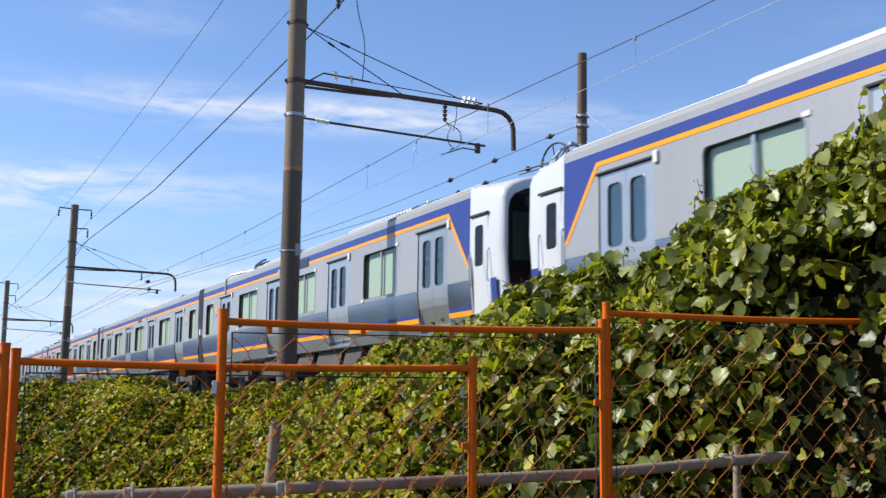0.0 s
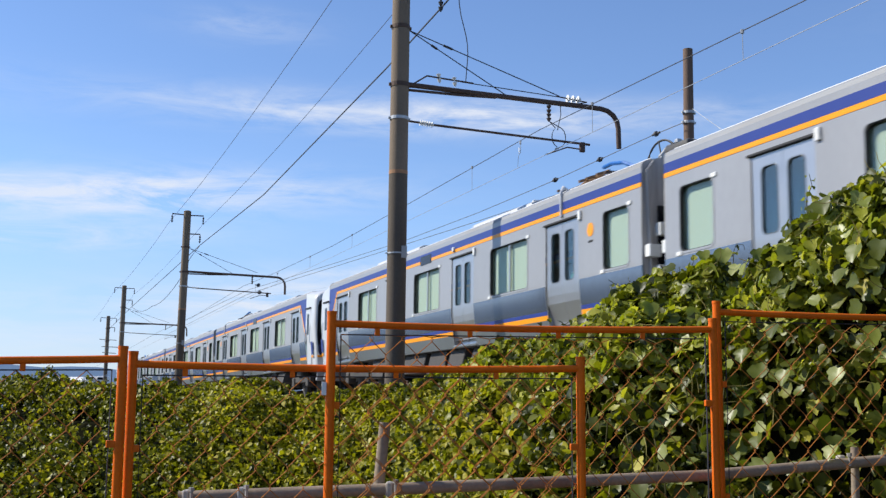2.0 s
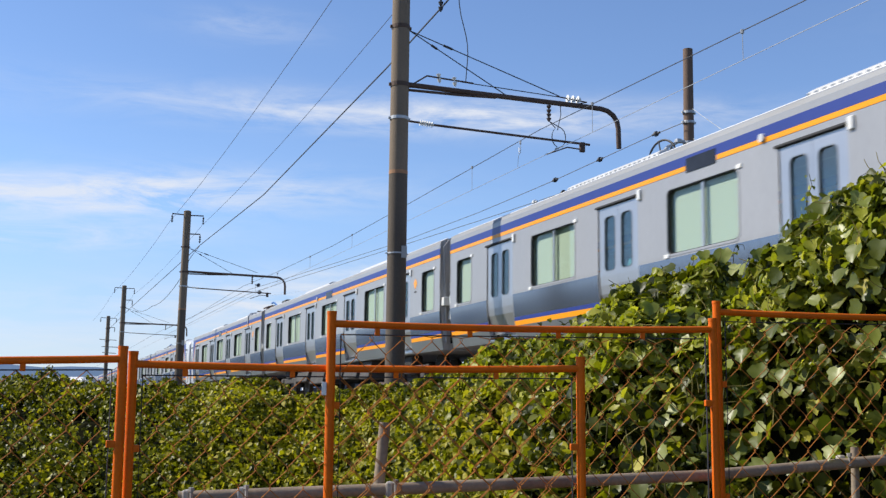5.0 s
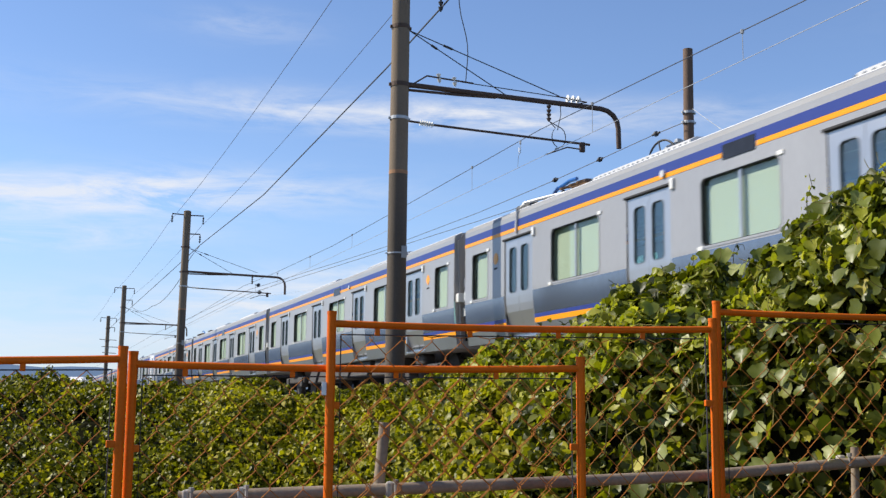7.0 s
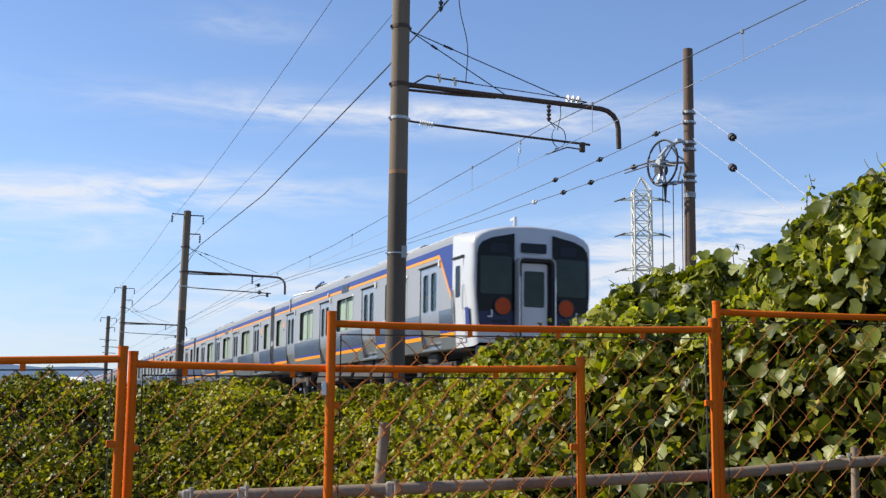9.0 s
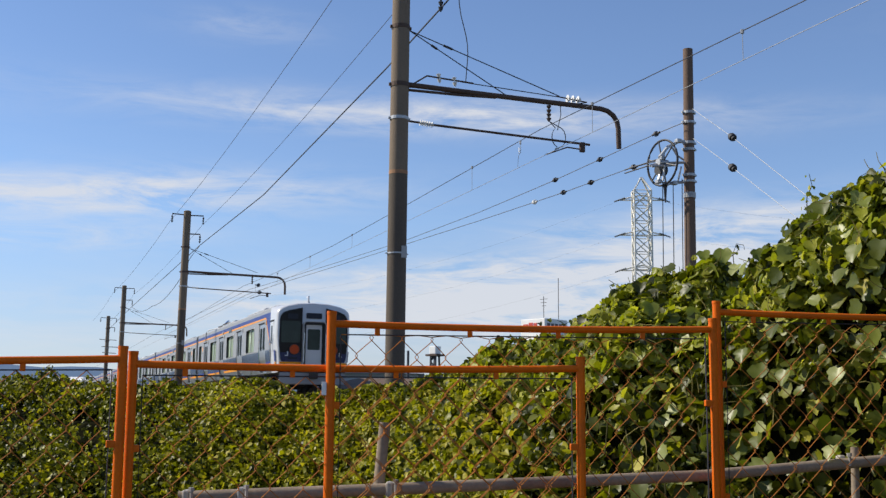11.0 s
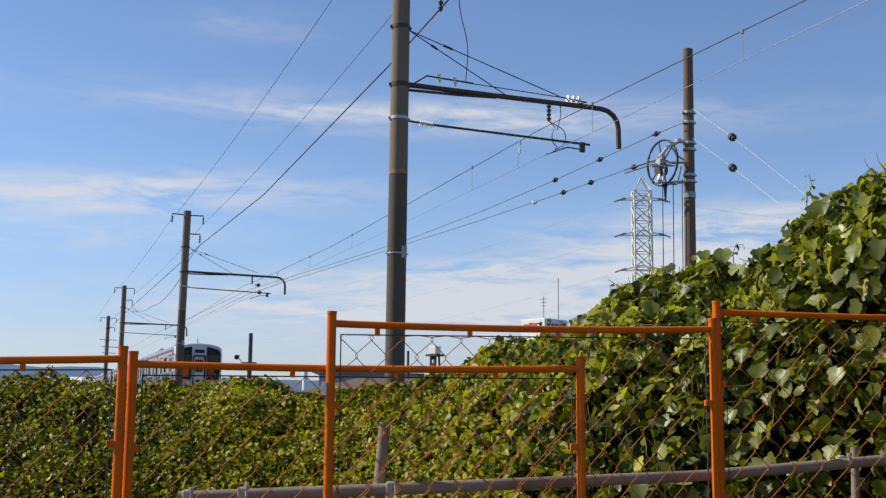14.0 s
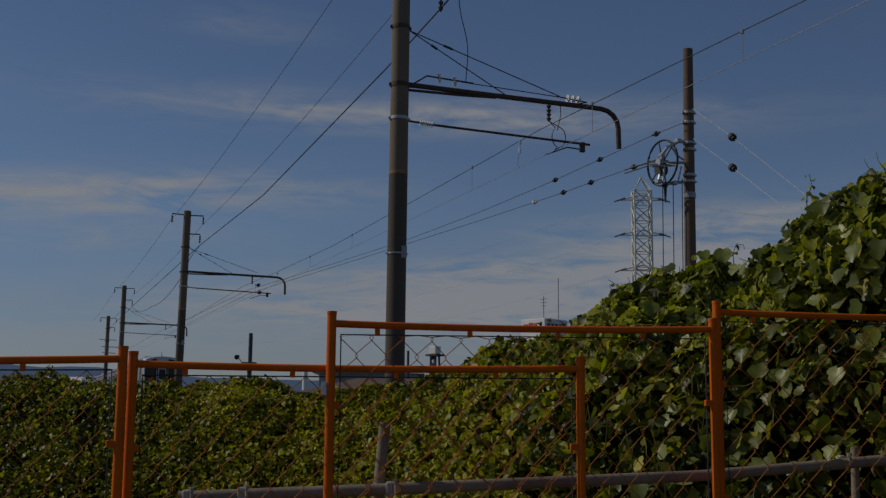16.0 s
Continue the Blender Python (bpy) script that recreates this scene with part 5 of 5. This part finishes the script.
def fence_panel(a, b, top, label, bottom=0.08):
    """Temporary fence panel: two posts, rails, clips and wide chain link between a and b."""
    a, b = Vector(a), Vector(b)
    ang = math.atan2(b.y - a.y, b.x - a.x)
    w = (b - a).length
    panel = empty("fence_panel", Matrix.Translation((a.x, a.y, 0)) @ Matrix.Rotation(ang, 4, "Z"))
    tb = b.z - a.z
    for x, t in ((0, top), (w, top + tb)):
        bm = B()
        tube(bm, [(x, 0, 0), (x, 0, t - 0.004), (x, 0, t)], 0.0215, 14)
        tube(bm, [(x, 0, t - 0.012), (x, 0, t + 0.002)], 0.0230, 14)
        part("post", bm, M_FENCE, panel, smooth=True)
        for z in (t - 0.43, t - 1.0):
            bm = B()
            k = 1 if x == 0 else -1
            box(bm, min(x, x + k * 0.055), max(x, x + k * 0.044), -0.011, 0.011, z - 0.016, z + 0.016, 0.004)
            part("clip", bm, M_FENCE, panel)
    bm = B()
    r0, r1 = top - 0.055, top + tb - 0.055
    tube(bm, [(w * q, 0, r0 + tb * q - 0.05 * q * (1 - q)) for q in (0, 0.15, 0.3, 0.45, 0.6, 0.75, 0.9, 1)], 0.017, 12)
    part("top_rail", bm, M_FENCE, panel, smooth=True)
    bm = B()
    tube(bm, [(0, 0, bottom + 0.06), (w, 0, bottom + 0.06)], 0.017, 10)
    part("bottom_rail", bm, M_FENCE, panel, smooth=True)
    for q in (0.11, 0.34, 0.57, 0.80):
        bm = B()
        z = r0 + tb * q
        box(bm, w * q - 0.012, w * q + 0.012, -0.006, 0.006, z - 0.055, z, 0.003)
        part("clip", bm, M_FENCE, panel)
    bm = B()
    tube(bm, [(0.045, 0, bottom + 0.1), (0.045, 0, r0 - 0.05), (w - 0.045, 0, r1 - 0.05), (w - 0.045, 0, bottom + 0.1)], 0.0045, 6)
    part("tension_wire", bm, M_WIRE, panel)
    # chain link: each wire is a zigzag that hooks its neighbour
    bm = B()
    pitch, rise = 0.146, 0.172
    n = int((w - 0.09) / (pitch / 2))
    rnd = random.Random(int(w * 1000))
    for i in range(n):
        x0 = 0.045 + i * pitch / 2
        pts, z, k = [], bottom + 0.1, 0
        lim = r0 + tb * (x0 / w) - 0.05
        while z < lim:
            zig = (k + i) % 2
            xb, yb = x0 + (pitch / 2 if zig else 0) + rnd.uniform(-0.005, 0.005), 0.004 * (1 if zig else -1)
            pts += [(xb, yb, z - 0.010), (xb + (0.004 if zig else -0.004), -yb, z), (xb, yb, z + 0.010)]
            z += rise / 2
            k += 1
        zig = (k + i) % 2
        pts.append((x0 + (pitch / 2 if zig else 0), 0, lim))
        if len(pts) > 1:
            # only half of the crossings are hooked, so a wire runs on a slant
            tube(bm, pts, 0.0021, 4)
    tagged(part("chain_link", bm, M_MESH, panel, "orange coated chain link with rust"), kind="stuff")
    return tagged(panel, label, "fence panel", "panels of the temporary fence")


FL = "orange tubular fence panel with chain link, "
fence_panel((-3.35, 4.42, 1.78), (-1.425, 5.25, 1.835), 1.78, FL + "beside the lane")
fence_panel((-1.388, 5.29, 1.815), (0.67, 5.70, 1.83), 1.815, FL + "set lower than the next")
lapped = fence_panel((-0.512, 5.42, 2.015), (1.384, 6.0, 2.05), 2.015, FL + "lapped over its neighbour")
fence_panel((1.43, 6.1, 2.15), (3.25, 6.42, 2.16), 2.15, FL + "vanishing into the vines")
tag_bm = B()
box(tag_bm, -0.042, -0.020, -0.012, -0.006, 1.63, 1.69, 0.002)
part("tag", tag_bm, M_PORC, lapped, "small white tag")


M_CLAMP = material("pale clamp steel", (0.40, 0.36, 0.31), 0.6, 0.2, vary=0.3, scale=20)


def pipes():
    def pipe(a, b, label):
        bm = B()
        tube(bm, [a, b], 0.029, 14)
        p = part("scaffold_pipe", bm, M_PIPE, smooth=True)
        return tagged(p, label, "pipe", "pipes of the low rail")
    pts = [Vector(p) for p in ((-1.218, 5.60, 1.155), (-0.245, 5.70, 1.195), (1.345, 6.16, 1.252), (2.50, 6.43, 1.342))]
    for a, b in zip(pts, pts[1:]):
        d = (b - a).normalized()
        pipe(a - d * 0.01, b + d * 0.03, "weathered grey scaffold pipe lying level behind the fence")
    for x, y, z, lean, r in ((-0.285, 5.78, 1.51, 0.13, 0.028), (2.225, 6.43, 1.40, 0.03, 0.022)):
        bm = B()
        tube(bm, [(x + 0.01 - lean, y, 0), (x + 0.01, y, z)], r, 14)
        tagged(part("scaffold_pipe", bm, M_PIPE, smooth=True), "short upright scaffold pipe carrying the rail", "pipe", "pipes of the low rail")
    for p in (pts[0] + Vector((0.03, 0, 0)), pts[0] + Vector((0.28, 0.03, 0.012)), pts[1], pts[3] - Vector((0.36, 0.05, 0.02))):
        bm = B()
        box(bm, p.x - 0.018, p.x + 0.018, p.y - 0.036, p.y + 0.036, p.z - 0.035, p.z + 0.036, 0.01)
        tube(bm, [p + Vector((0.03, -0.05, -0.02)), p + Vector((0.03, -0.05, 0.045))], 0.008, 6)
        tube(bm, [p + Vector((0.03, -0.05, 0.03)), p + Vector((0.03, -0.05, 0.048))], 0.014, 6)
        tagged(part("clamp", bm, M_CLAMP), "pale steel scaffold clamp with a bolt", "clamp", "clamps of the low rail")


pipes()

# ---------------------------------------------------------------- vine-covered bank
# crest of the bank: x, y, height, and how far its foot lies in front
CREST = [(-14, 20, 2.14, 6), (-9.86, 19, 2.10, 6), (-6.74, 18, 1.98, 6), (-3.93, 17, 1.93, 6), (-2.71, 16.5, 1.96, 6), (-2.0, 16, 1.7, 6),
         (-1.16, 15, 1.69, 5.5), (-0.55, 14, 1.79, 5), (0.11, 12.3, 1.9, 4.2), (0.4, 11, 2.12, 3.4), (1.03, 9.8, 2.16, 2.8), (1.16, 9.1, 2.14, 2.4),
         (1.5, 8.7, 2.38, 2.2), (1.9, 8.2, 2.53, 1.7), (2.1, 8.0, 2.37, 1.55), (2.31, 7.6, 2.61, 1.15), (2.57, 7.2, 2.76, 0.75), (2.74, 7.0, 2.93, 0.6),
         (3.22, 6.5, 3.31, 0.7), (3.5, 6.0, 3.34, 0.9), (4.2, 5.4, 3.40, 1.1), (6.2, 4.6, 3.1, 1.3)]


def bank_point(u, v):
    """u along the crest (0..len-1), v from the foot (0) over the crest (1) to the back (2)."""
    i = min(int(u), len(CREST) - 2)
    f = u - i
    x, y, z, off = (CREST[i][k] * (1 - f) + CREST[i + 1][k] * f for k in range(4))
    d = math.hypot(x, y)
    dx, dy = x / d, y / d
    if v <= 1:
        p = Vector((x - dx * off * (1 - v), y - dy * off * (1 - v), z * (1 - (1 - v) ** 1.7)))
    else:
        p = Vector((x + dx * 2.2 * (v - 1), y + dy * 2.2 * (v - 1), z - (v - 1) ** 1.5 * (0.55 if d > 11 else z * 0.5)))
    n1 = noise.noise((p.x * 0.9, p.y * 0.9, p.z * 0.9))
    n2 = noise.noise((p.x * 2.6, p.y * 2.6, p.z * 2.6 + 7))
    n3 = noise.noise((p.x * 5.5, p.y * 5.5, p.z * 5.5 + 3))
    k = min(1, v * 3)
    return p + Vector((-dx * 0.6, -dy * 0.6, 0.8)) * (0.26 * n1 + 0.15 * n2 + 0.09 * n3) * k


def bank():
    nu, nv = 8 * (len(CREST) - 1), 30
    bm = B()
    grid = [[bm.verts.new(bank_point(i / 8, 2 * j / nv) + Vector((0, 0.24, -0.30))) for j in range(nv + 1)] for i in range(nu + 1)]
    for i in range(nu):
        for j in range(nv):
            bm.faces.new((grid[i][j], grid[i + 1][j], grid[i + 1][j + 1], grid[i][j + 1]))
    bmesh.ops.recalc_face_normals(bm, faces=bm.faces[:])
    return tagged(part("vine_bank", bm, M_BANKSHADE), "earth bank, painted shade-dark, smothered in green kudzu vines behind the fence", "vine bank")


# a rounded, folded leaflet: stalk at the origin, y to the tip
LEAF_V = np.array([(0, 0.02, 0), (0.24, -0.06, 0.05), (0.47, 0.10, 0.13), (0.56, 0.34, 0.15), (0.44, 0.53, 0.09), (0.40, 0.72, 0.08), (0.22, 0.90, 0.0), (0.0, 1.0, -0.12),
                   (-0.22, 0.90, 0.0), (-0.40, 0.72, 0.08), (-0.44, 0.53, 0.09), (-0.56, 0.34, 0.15), (-0.47, 0.10, 0.13), (-0.24, -0.06, 0.05), (0, 0.42, -0.02)])
LEAF_F = [(k, (k + 1) % 14, 14) for k in range(14)]


def leaf_frames(rng, nrm, spread):
    """Random turned leaf axes about the given normals: x, y (tip) and z, for each."""
    n = len(nrm)
    z = nrm + rng.normal(0, spread, (n, 3))
    z /= np.linalg.norm(z, axis=1)[:, None]
    t = rng.normal(0, 1, (n, 3)) + np.array([0, -0.3, -0.8])
    y = t - (t * z).sum(1)[:, None] * z
    y /= np.linalg.norm(y, axis=1)[:, None]
    return np.cross(y, z), y, z


# a simpler one for the small leaves far up the bank
FAR_V = np.array([(0, 0, 0), (0.44, 0.06, 0.12), (0.52, 0.38, 0.14), (0.30, 0.78, 0.04), (0, 1.0, -0.12), (-0.30, 0.78, 0.04), (-0.52, 0.38, 0.14), (-0.44, 0.06, 0.12), (0, 0.42, -0.02)])
FAR_F = [(k, (k + 1) % 8, 8) for k in range(8)]


def leaves(parent, pos, nrm, size, rng, mat, name="leaves", spread=0.45, far=False):
    base, tris = (FAR_V, FAR_F) if far else (LEAF_V, LEAF_F)
    X, Y, Z = leaf_frames(rng, nrm, spread)
    n, k = len(pos), len(base)
    v = base[None] * rng.uniform(0.80, 1.15, (n, 1, 3)) * rng.uniform(0.84, 1.14, (n, k, 3)) * size[:, None, None]
    v[..., 2] *= rng.uniform(0.1, 2.6, (n, 1))          # flat, cupped or curled
    co = pos[:, None] + v[..., :1] * X[:, None] + (v[..., 1:2] - 0.5 * size[:, None, None]) * Y[:, None] + v[..., 2:] * Z[:, None]
    f = np.array(tris)[None] + (np.arange(n) * k)[:, None, None]
    me = bpy.data.meshes.new(name)
    me.vertices.add(n * k)
    me.vertices.foreach_set("co", co.astype(np.float32).ravel())
    nf = n * len(tris)
    me.loops.add(nf * 3)
    me.loops.foreach_set("vertex_index", f.astype(np.int32).ravel())
    me.polygons.add(nf)
    me.polygons.foreach_set("loop_start", np.arange(0, nf * 3, 3, dtype=np.int32))
    me.update(calc_edges=True)
    me.validate()
    me.shade_smooth()
    me.materials.append(mat)
    ob = new(name, me)
    ob.parent = parent
    return ob


def scatter(count, u0, u1, v0, v1, rng, lift, gaps=0.0):
    """Leaf places on the bank; gaps: how readily clumps leave dark holes between them."""
    pos, nrm = [], []
    while len(pos) < count:
        u, v = rng.uniform(u0, u1), rng.uniform(v0, v1)
        p = bank_point(u, v)
        if gaps:
            hole = 0.55 * noise.noise((p.x * 1.5, p.y * 1.5, p.z * 2.2 + 9)) + 0.45 * noise.noise((p.x * 4.4, p.y * 4.4, p.z * 4.4 + 2))
            low = max(0.0, 0.75 - v) * (1.5 if u > 16.5 else 1.0 if u > 14 else 0.6 if u > 10 else 0.0) - (0.35 if u > 17 and v > 0.6 else 0.0 if v < 0.85 else 0.22 if u > 9 else 0.45)
            if u < 6:                       # hollows high on the far bank, fuller growth low down
                low += 0.8 * (min(v, 0.85) - 0.55)
            if hole + rng.uniform(-0.1, 0.1) < gaps - 0.30 + low:
                if rng.uniform() > (0.12 if u > 7 else 0.05):
                    count -= 0.45
                    continue
        a, b = bank_point(min(u + 0.05, len(CREST) - 1), v) - p, bank_point(u, v + 0.03) - p
        m = a.cross(b)
        if m.z < 0 and abs(m.z) > 0.2 * m.length:
            m.negate()
        if m.y > 0 and abs(m.z) <= 0.2 * m.length:
            m.negate()
        m = m.normalized() + (Vector((-0.25, -0.25, 0.85)) if u < 7.5 else Vector((-0.25, -0.25, 0.45)) if u < 9 else Vector((-0.55, -0.2, 0.5)) if v < 0.8 else Vector((-0.9, -0.3, 0.7)))
        m.normalize()
        pos.append(p + m * rng.uniform(*lift))
        nrm.append(m)
    return np.array(pos), np.array(nrm)


def vines():
    b = bank()
    rng = np.random.default_rng(11)
    # far part of the bank, then the nearer right-hand growth
    for u0, u1, v0, v1, n, s0, s1, sp in ((0, 3.1, 0.12, 1.35, 66000, 0.025, 0.07, 0.8), (3.1, 5, 0.12, 1.35, 46000, 0.025, 0.07, 0.8), (5, 7, 0.12, 1.35, 40000, 0.025, 0.075, 0.8), (7, 11, 0.1, 1.4, 30000, 0.03, 0.095, 0.9), (11, 16, 0.05, 1.5, 20000, 0.025, 0.105, 0.75), (16, 21, 0.02, 1.5, 17000, 0.03, 0.11, 0.75)):
        p, m = scatter(n, u0, u1, v0, v1, rng, (-0.24, 0.12), 0.40 if u1 < 4 else 0.20 if u1 < 6 else 0.05 if u1 < 8 else 0.08 if u1 < 12 else 0.16 if u1 < 17 else 0.48)
        n = len(p)
        tagged(leaves(b, p, m, rng.uniform(s0, s1, n), rng, M_LEAFFAR if u1 < 8 else M_LEAF, spread=sp, far=u1 < 8), "dense green kudzu leaves", kind="stuff")
    # outer leaves along the crest, in the brighter sunlit-toned copy
    for u0, u1, n in ((8.0, 14, 6000), (14, 18, 2300), (18, 21, 1900)):
        p, m = scatter(n, u0, u1, 0.62, 1.05, rng, (-0.02, 0.11))
        tagged(leaves(b, p, m, rng.uniform(0.03, 0.09, len(p)), rng, M_LEAFLIT, spread=0.6), "kudzu leaves along the crest, coloured as sunlit", kind="stuff")
    # brighter leaf copy low on the middle of the bank, sunlight in its colour
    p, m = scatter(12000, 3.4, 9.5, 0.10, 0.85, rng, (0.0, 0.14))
    tagged(leaves(b, p, m, rng.uniform(0.03, 0.07, len(p)), rng, M_SUNNY, spread=0.6, far=True), "yellow-green kudzu leaves, sunlight in their colour", kind="stuff")
    # stray shoots above the crest
    for i in range(34):
        u = rng.uniform(9, 19.5)
        p = bank_point(u, rng.uniform(0.9, 1.15))
        q, pts = p.copy(), [p.copy()]
        d = Vector((rng.normal(0, 0.5), rng.normal(0, 0.3), 1)).normalized()
        for k in range(rng.integers(4, 8)):
            d = (d + Vector((rng.normal(0, 0.3), rng.normal(0, 0.2), rng.normal(-0.05, 0.2)))).normalized()
            q = q + d * 0.05
            pts.append(q.copy())
        bm = B()
        tube(bm, pts, 0.004, 4, r2=0.002)
        part("shoot", bm, M_STEM, b)
        k = np.array([tuple(x) for x in pts[1:]])
        tagged(leaves(b, k + rng.normal(0, 0.02, k.shape), np.tile((0.0, -0.6, 0.8), (len(k), 1)), rng.uniform(0.025, 0.065, len(k)), rng, M_LEAF, spread=0.7), kind="stuff")
    # tall tendrils reaching up from the crest
    for pts, size in (((( 2.33, 7.4, 2.70), (2.332, 7.4, 2.883), (2.335, 7.4, 2.964), (2.371, 7.4, 3.045), (2.355, 7.4, 3.12)), 0.028),
                      (((2.06, 8.2, 2.45), (2.057, 8.2, 2.598), (2.049, 8.2, 2.711), (2.075, 8.2, 2.784), (2.126, 8.2, 2.776), (2.133, 8.2, 2.744)), 0.0),
                      (((2.52, 7.0, 2.75), (2.531, 7.0, 2.957), (2.541, 7.0, 3.021), (2.583, 7.0, 3.042)), 0.02)):
        bm = B()
        tube(bm, pts, 0.004, 5, r2=0.002)
        part("tendril", bm, M_STEM, b)
        if size:
            k = np.array([Vector(pts[i]).lerp(Vector(pts[i + 1]), q) for i in range(1, len(pts) - 1) for q in (0.0, 0.4, 0.75)])
            tagged(leaves(b, k + rng.normal(0, 0.018, k.shape), np.tile((-0.3, -0.7, 0.6), (len(k), 1)), rng.uniform(size * 0.6, size * 1.3, len(k)), rng, M_LEAFLIT, spread=0.7), kind="stuff")
    # dry patch low down where the fence ends
    p, m = scatter(110, 17.5, 18.3, 0.12, 0.42, rng, (0.02, 0.16))
    tagged(leaves(b, p, m, rng.uniform(0.025, 0.06, 110), rng, M_DRYLEAF, spread=0.8), "withered brown leaves", kind="stuff")
    for i in range(36):
        u, v = rng.uniform(9, 14.5), rng.uniform(0.15, 0.9)
        pts = [bank_point(u + 0.12 * k * (1 if i % 2 else -1) * 0.4, min(1.2, v + 0.05 * k)) + Vector((0, -0.10 - 0.03 * math.sin(k), 0.04 * math.sin(k * 1.7))) for k in range(5)]
        bm = B()
        tube(bm, pts, 0.005, 4)
        part("stem", bm, M_STEM, b)
    # pale leaf stalks and runners over the nearer growth
    for i in range(90):
        u, v = rng.uniform(11, 19), rng.uniform(0.15, 1.0)
        q = bank_point(u, v) + Vector((-0.06, -0.14, 0.02))
        d, pts = Vector((rng.normal(0, 0.6), rng.normal(-0.1, 0.2), rng.normal(0.3, 0.6))).normalized(), [q]
        for k in range(4):
            d = (d + Vector((rng.normal(0, 0.35), rng.normal(0, 0.15), rng.normal(-0.05, 0.3)))).normalized()
            pts.append(pts[-1] + d * 0.055)
        bm = B()
        tube(bm, pts, 0.0035, 4, r2=0.002)
        part("runner", bm, M_RUNNER, b)
    return b


the_bank = vines()


def large_leaves(b):
    """The nearest leaves, each a piece of its own on shared meshes."""
    rng = np.random.default_rng(23)
    shapes = []
    for i in range(4):
        me = bpy.data.meshes.new("leaf")
        v = LEAF_V * rng.uniform(0.88, 1.12, LEAF_V.shape) - np.array([0, 0.5, 0])
        me.from_pydata([tuple(q) for q in v], [], LEAF_F)
        me.shade_smooth()
        me.materials.append(M_LEAFOBJ)
        shapes.append(me)
    p, m = scatter(285, 12.0, 19.5, 0.25, 1.1, rng, (0.08, 0.17))
    X, Y, Z = leaf_frames(rng, m, 0.4)
    for i in range(len(p)):
        ob = new("leaf", shapes[i % 4])
        s = rng.uniform(0.07, 0.125)
        ob.matrix_world = Matrix([[X[i][k] * s, Y[i][k] * s, Z[i][k] * s, p[i][k]] for k in range(3)] + [[0, 0, 0, 1]])
        ob.parent = b
    # the largest single leaves: place, facing, size
    for i, (x, y, z, n, q) in enumerate(((1.93, 8.0, 2.66, (-0.5, -0.8, 0.2), 0.17), (2.06, 7.6, 2.62, (-0.3, -0.9, 0.2), 0.11), (1.98, 7.9, 2.56, (-0.6, -0.5, 0.6), 0.13), (1.82, 8.1, 2.68, (-0.2, -0.8, 0.5), 0.13),
                                         (2.32, 6.55, 2.48, (-0.75, -0.35, 0.5), 0.16), (2.22, 6.5, 2.34, (-0.75, -0.25, 0.6), 0.15), (1.68, 6.6, 1.90, (-0.7, -0.5, 0.5), 0.12), (1.88, 6.5, 1.77, (-0.75, -0.5, 0.4), 0.14),
                                         (2.14, 6.4, 1.78, (-0.7, -0.6, 0.4), 0.14), (1.89, 6.7, 2.05, (-0.7, -0.4, 0.6), 0.13), (1.61, 6.6, 1.56, (-0.7, -0.5, 0.5), 0.12), (2.06, 6.3, 1.37, (-0.7, -0.4, 0.6), 0.13))):
        zz = Vector(n).normalized()
        yy = (Vector((0.25 * math.sin(i * 2.3), 0, -1)) - zz * (Vector((0.25 * math.sin(i * 2.3), 0, -1)).dot(zz))).normalized()
        xx = yy.cross(zz)
        ob = new("leaf", shapes[i % 4])
        q *= 0.72
        ob.matrix_world = Matrix([[xx[k] * q, yy[k] * q, zz[k] * q, (x, y, z)[k]] for k in range(3)] + [[0, 0, 0, 1]])
        ob.parent = b


large_leaves(the_bank)


def motions():
    for ob, i, flip in TRAIN:
        walk(ob, [(t, car_pose(t, i, flip)) for t in (0.0, 2.0, 4.0, 6.0, 8.0, 10.0, 12.0, 14.0, 16.0)])


motions()
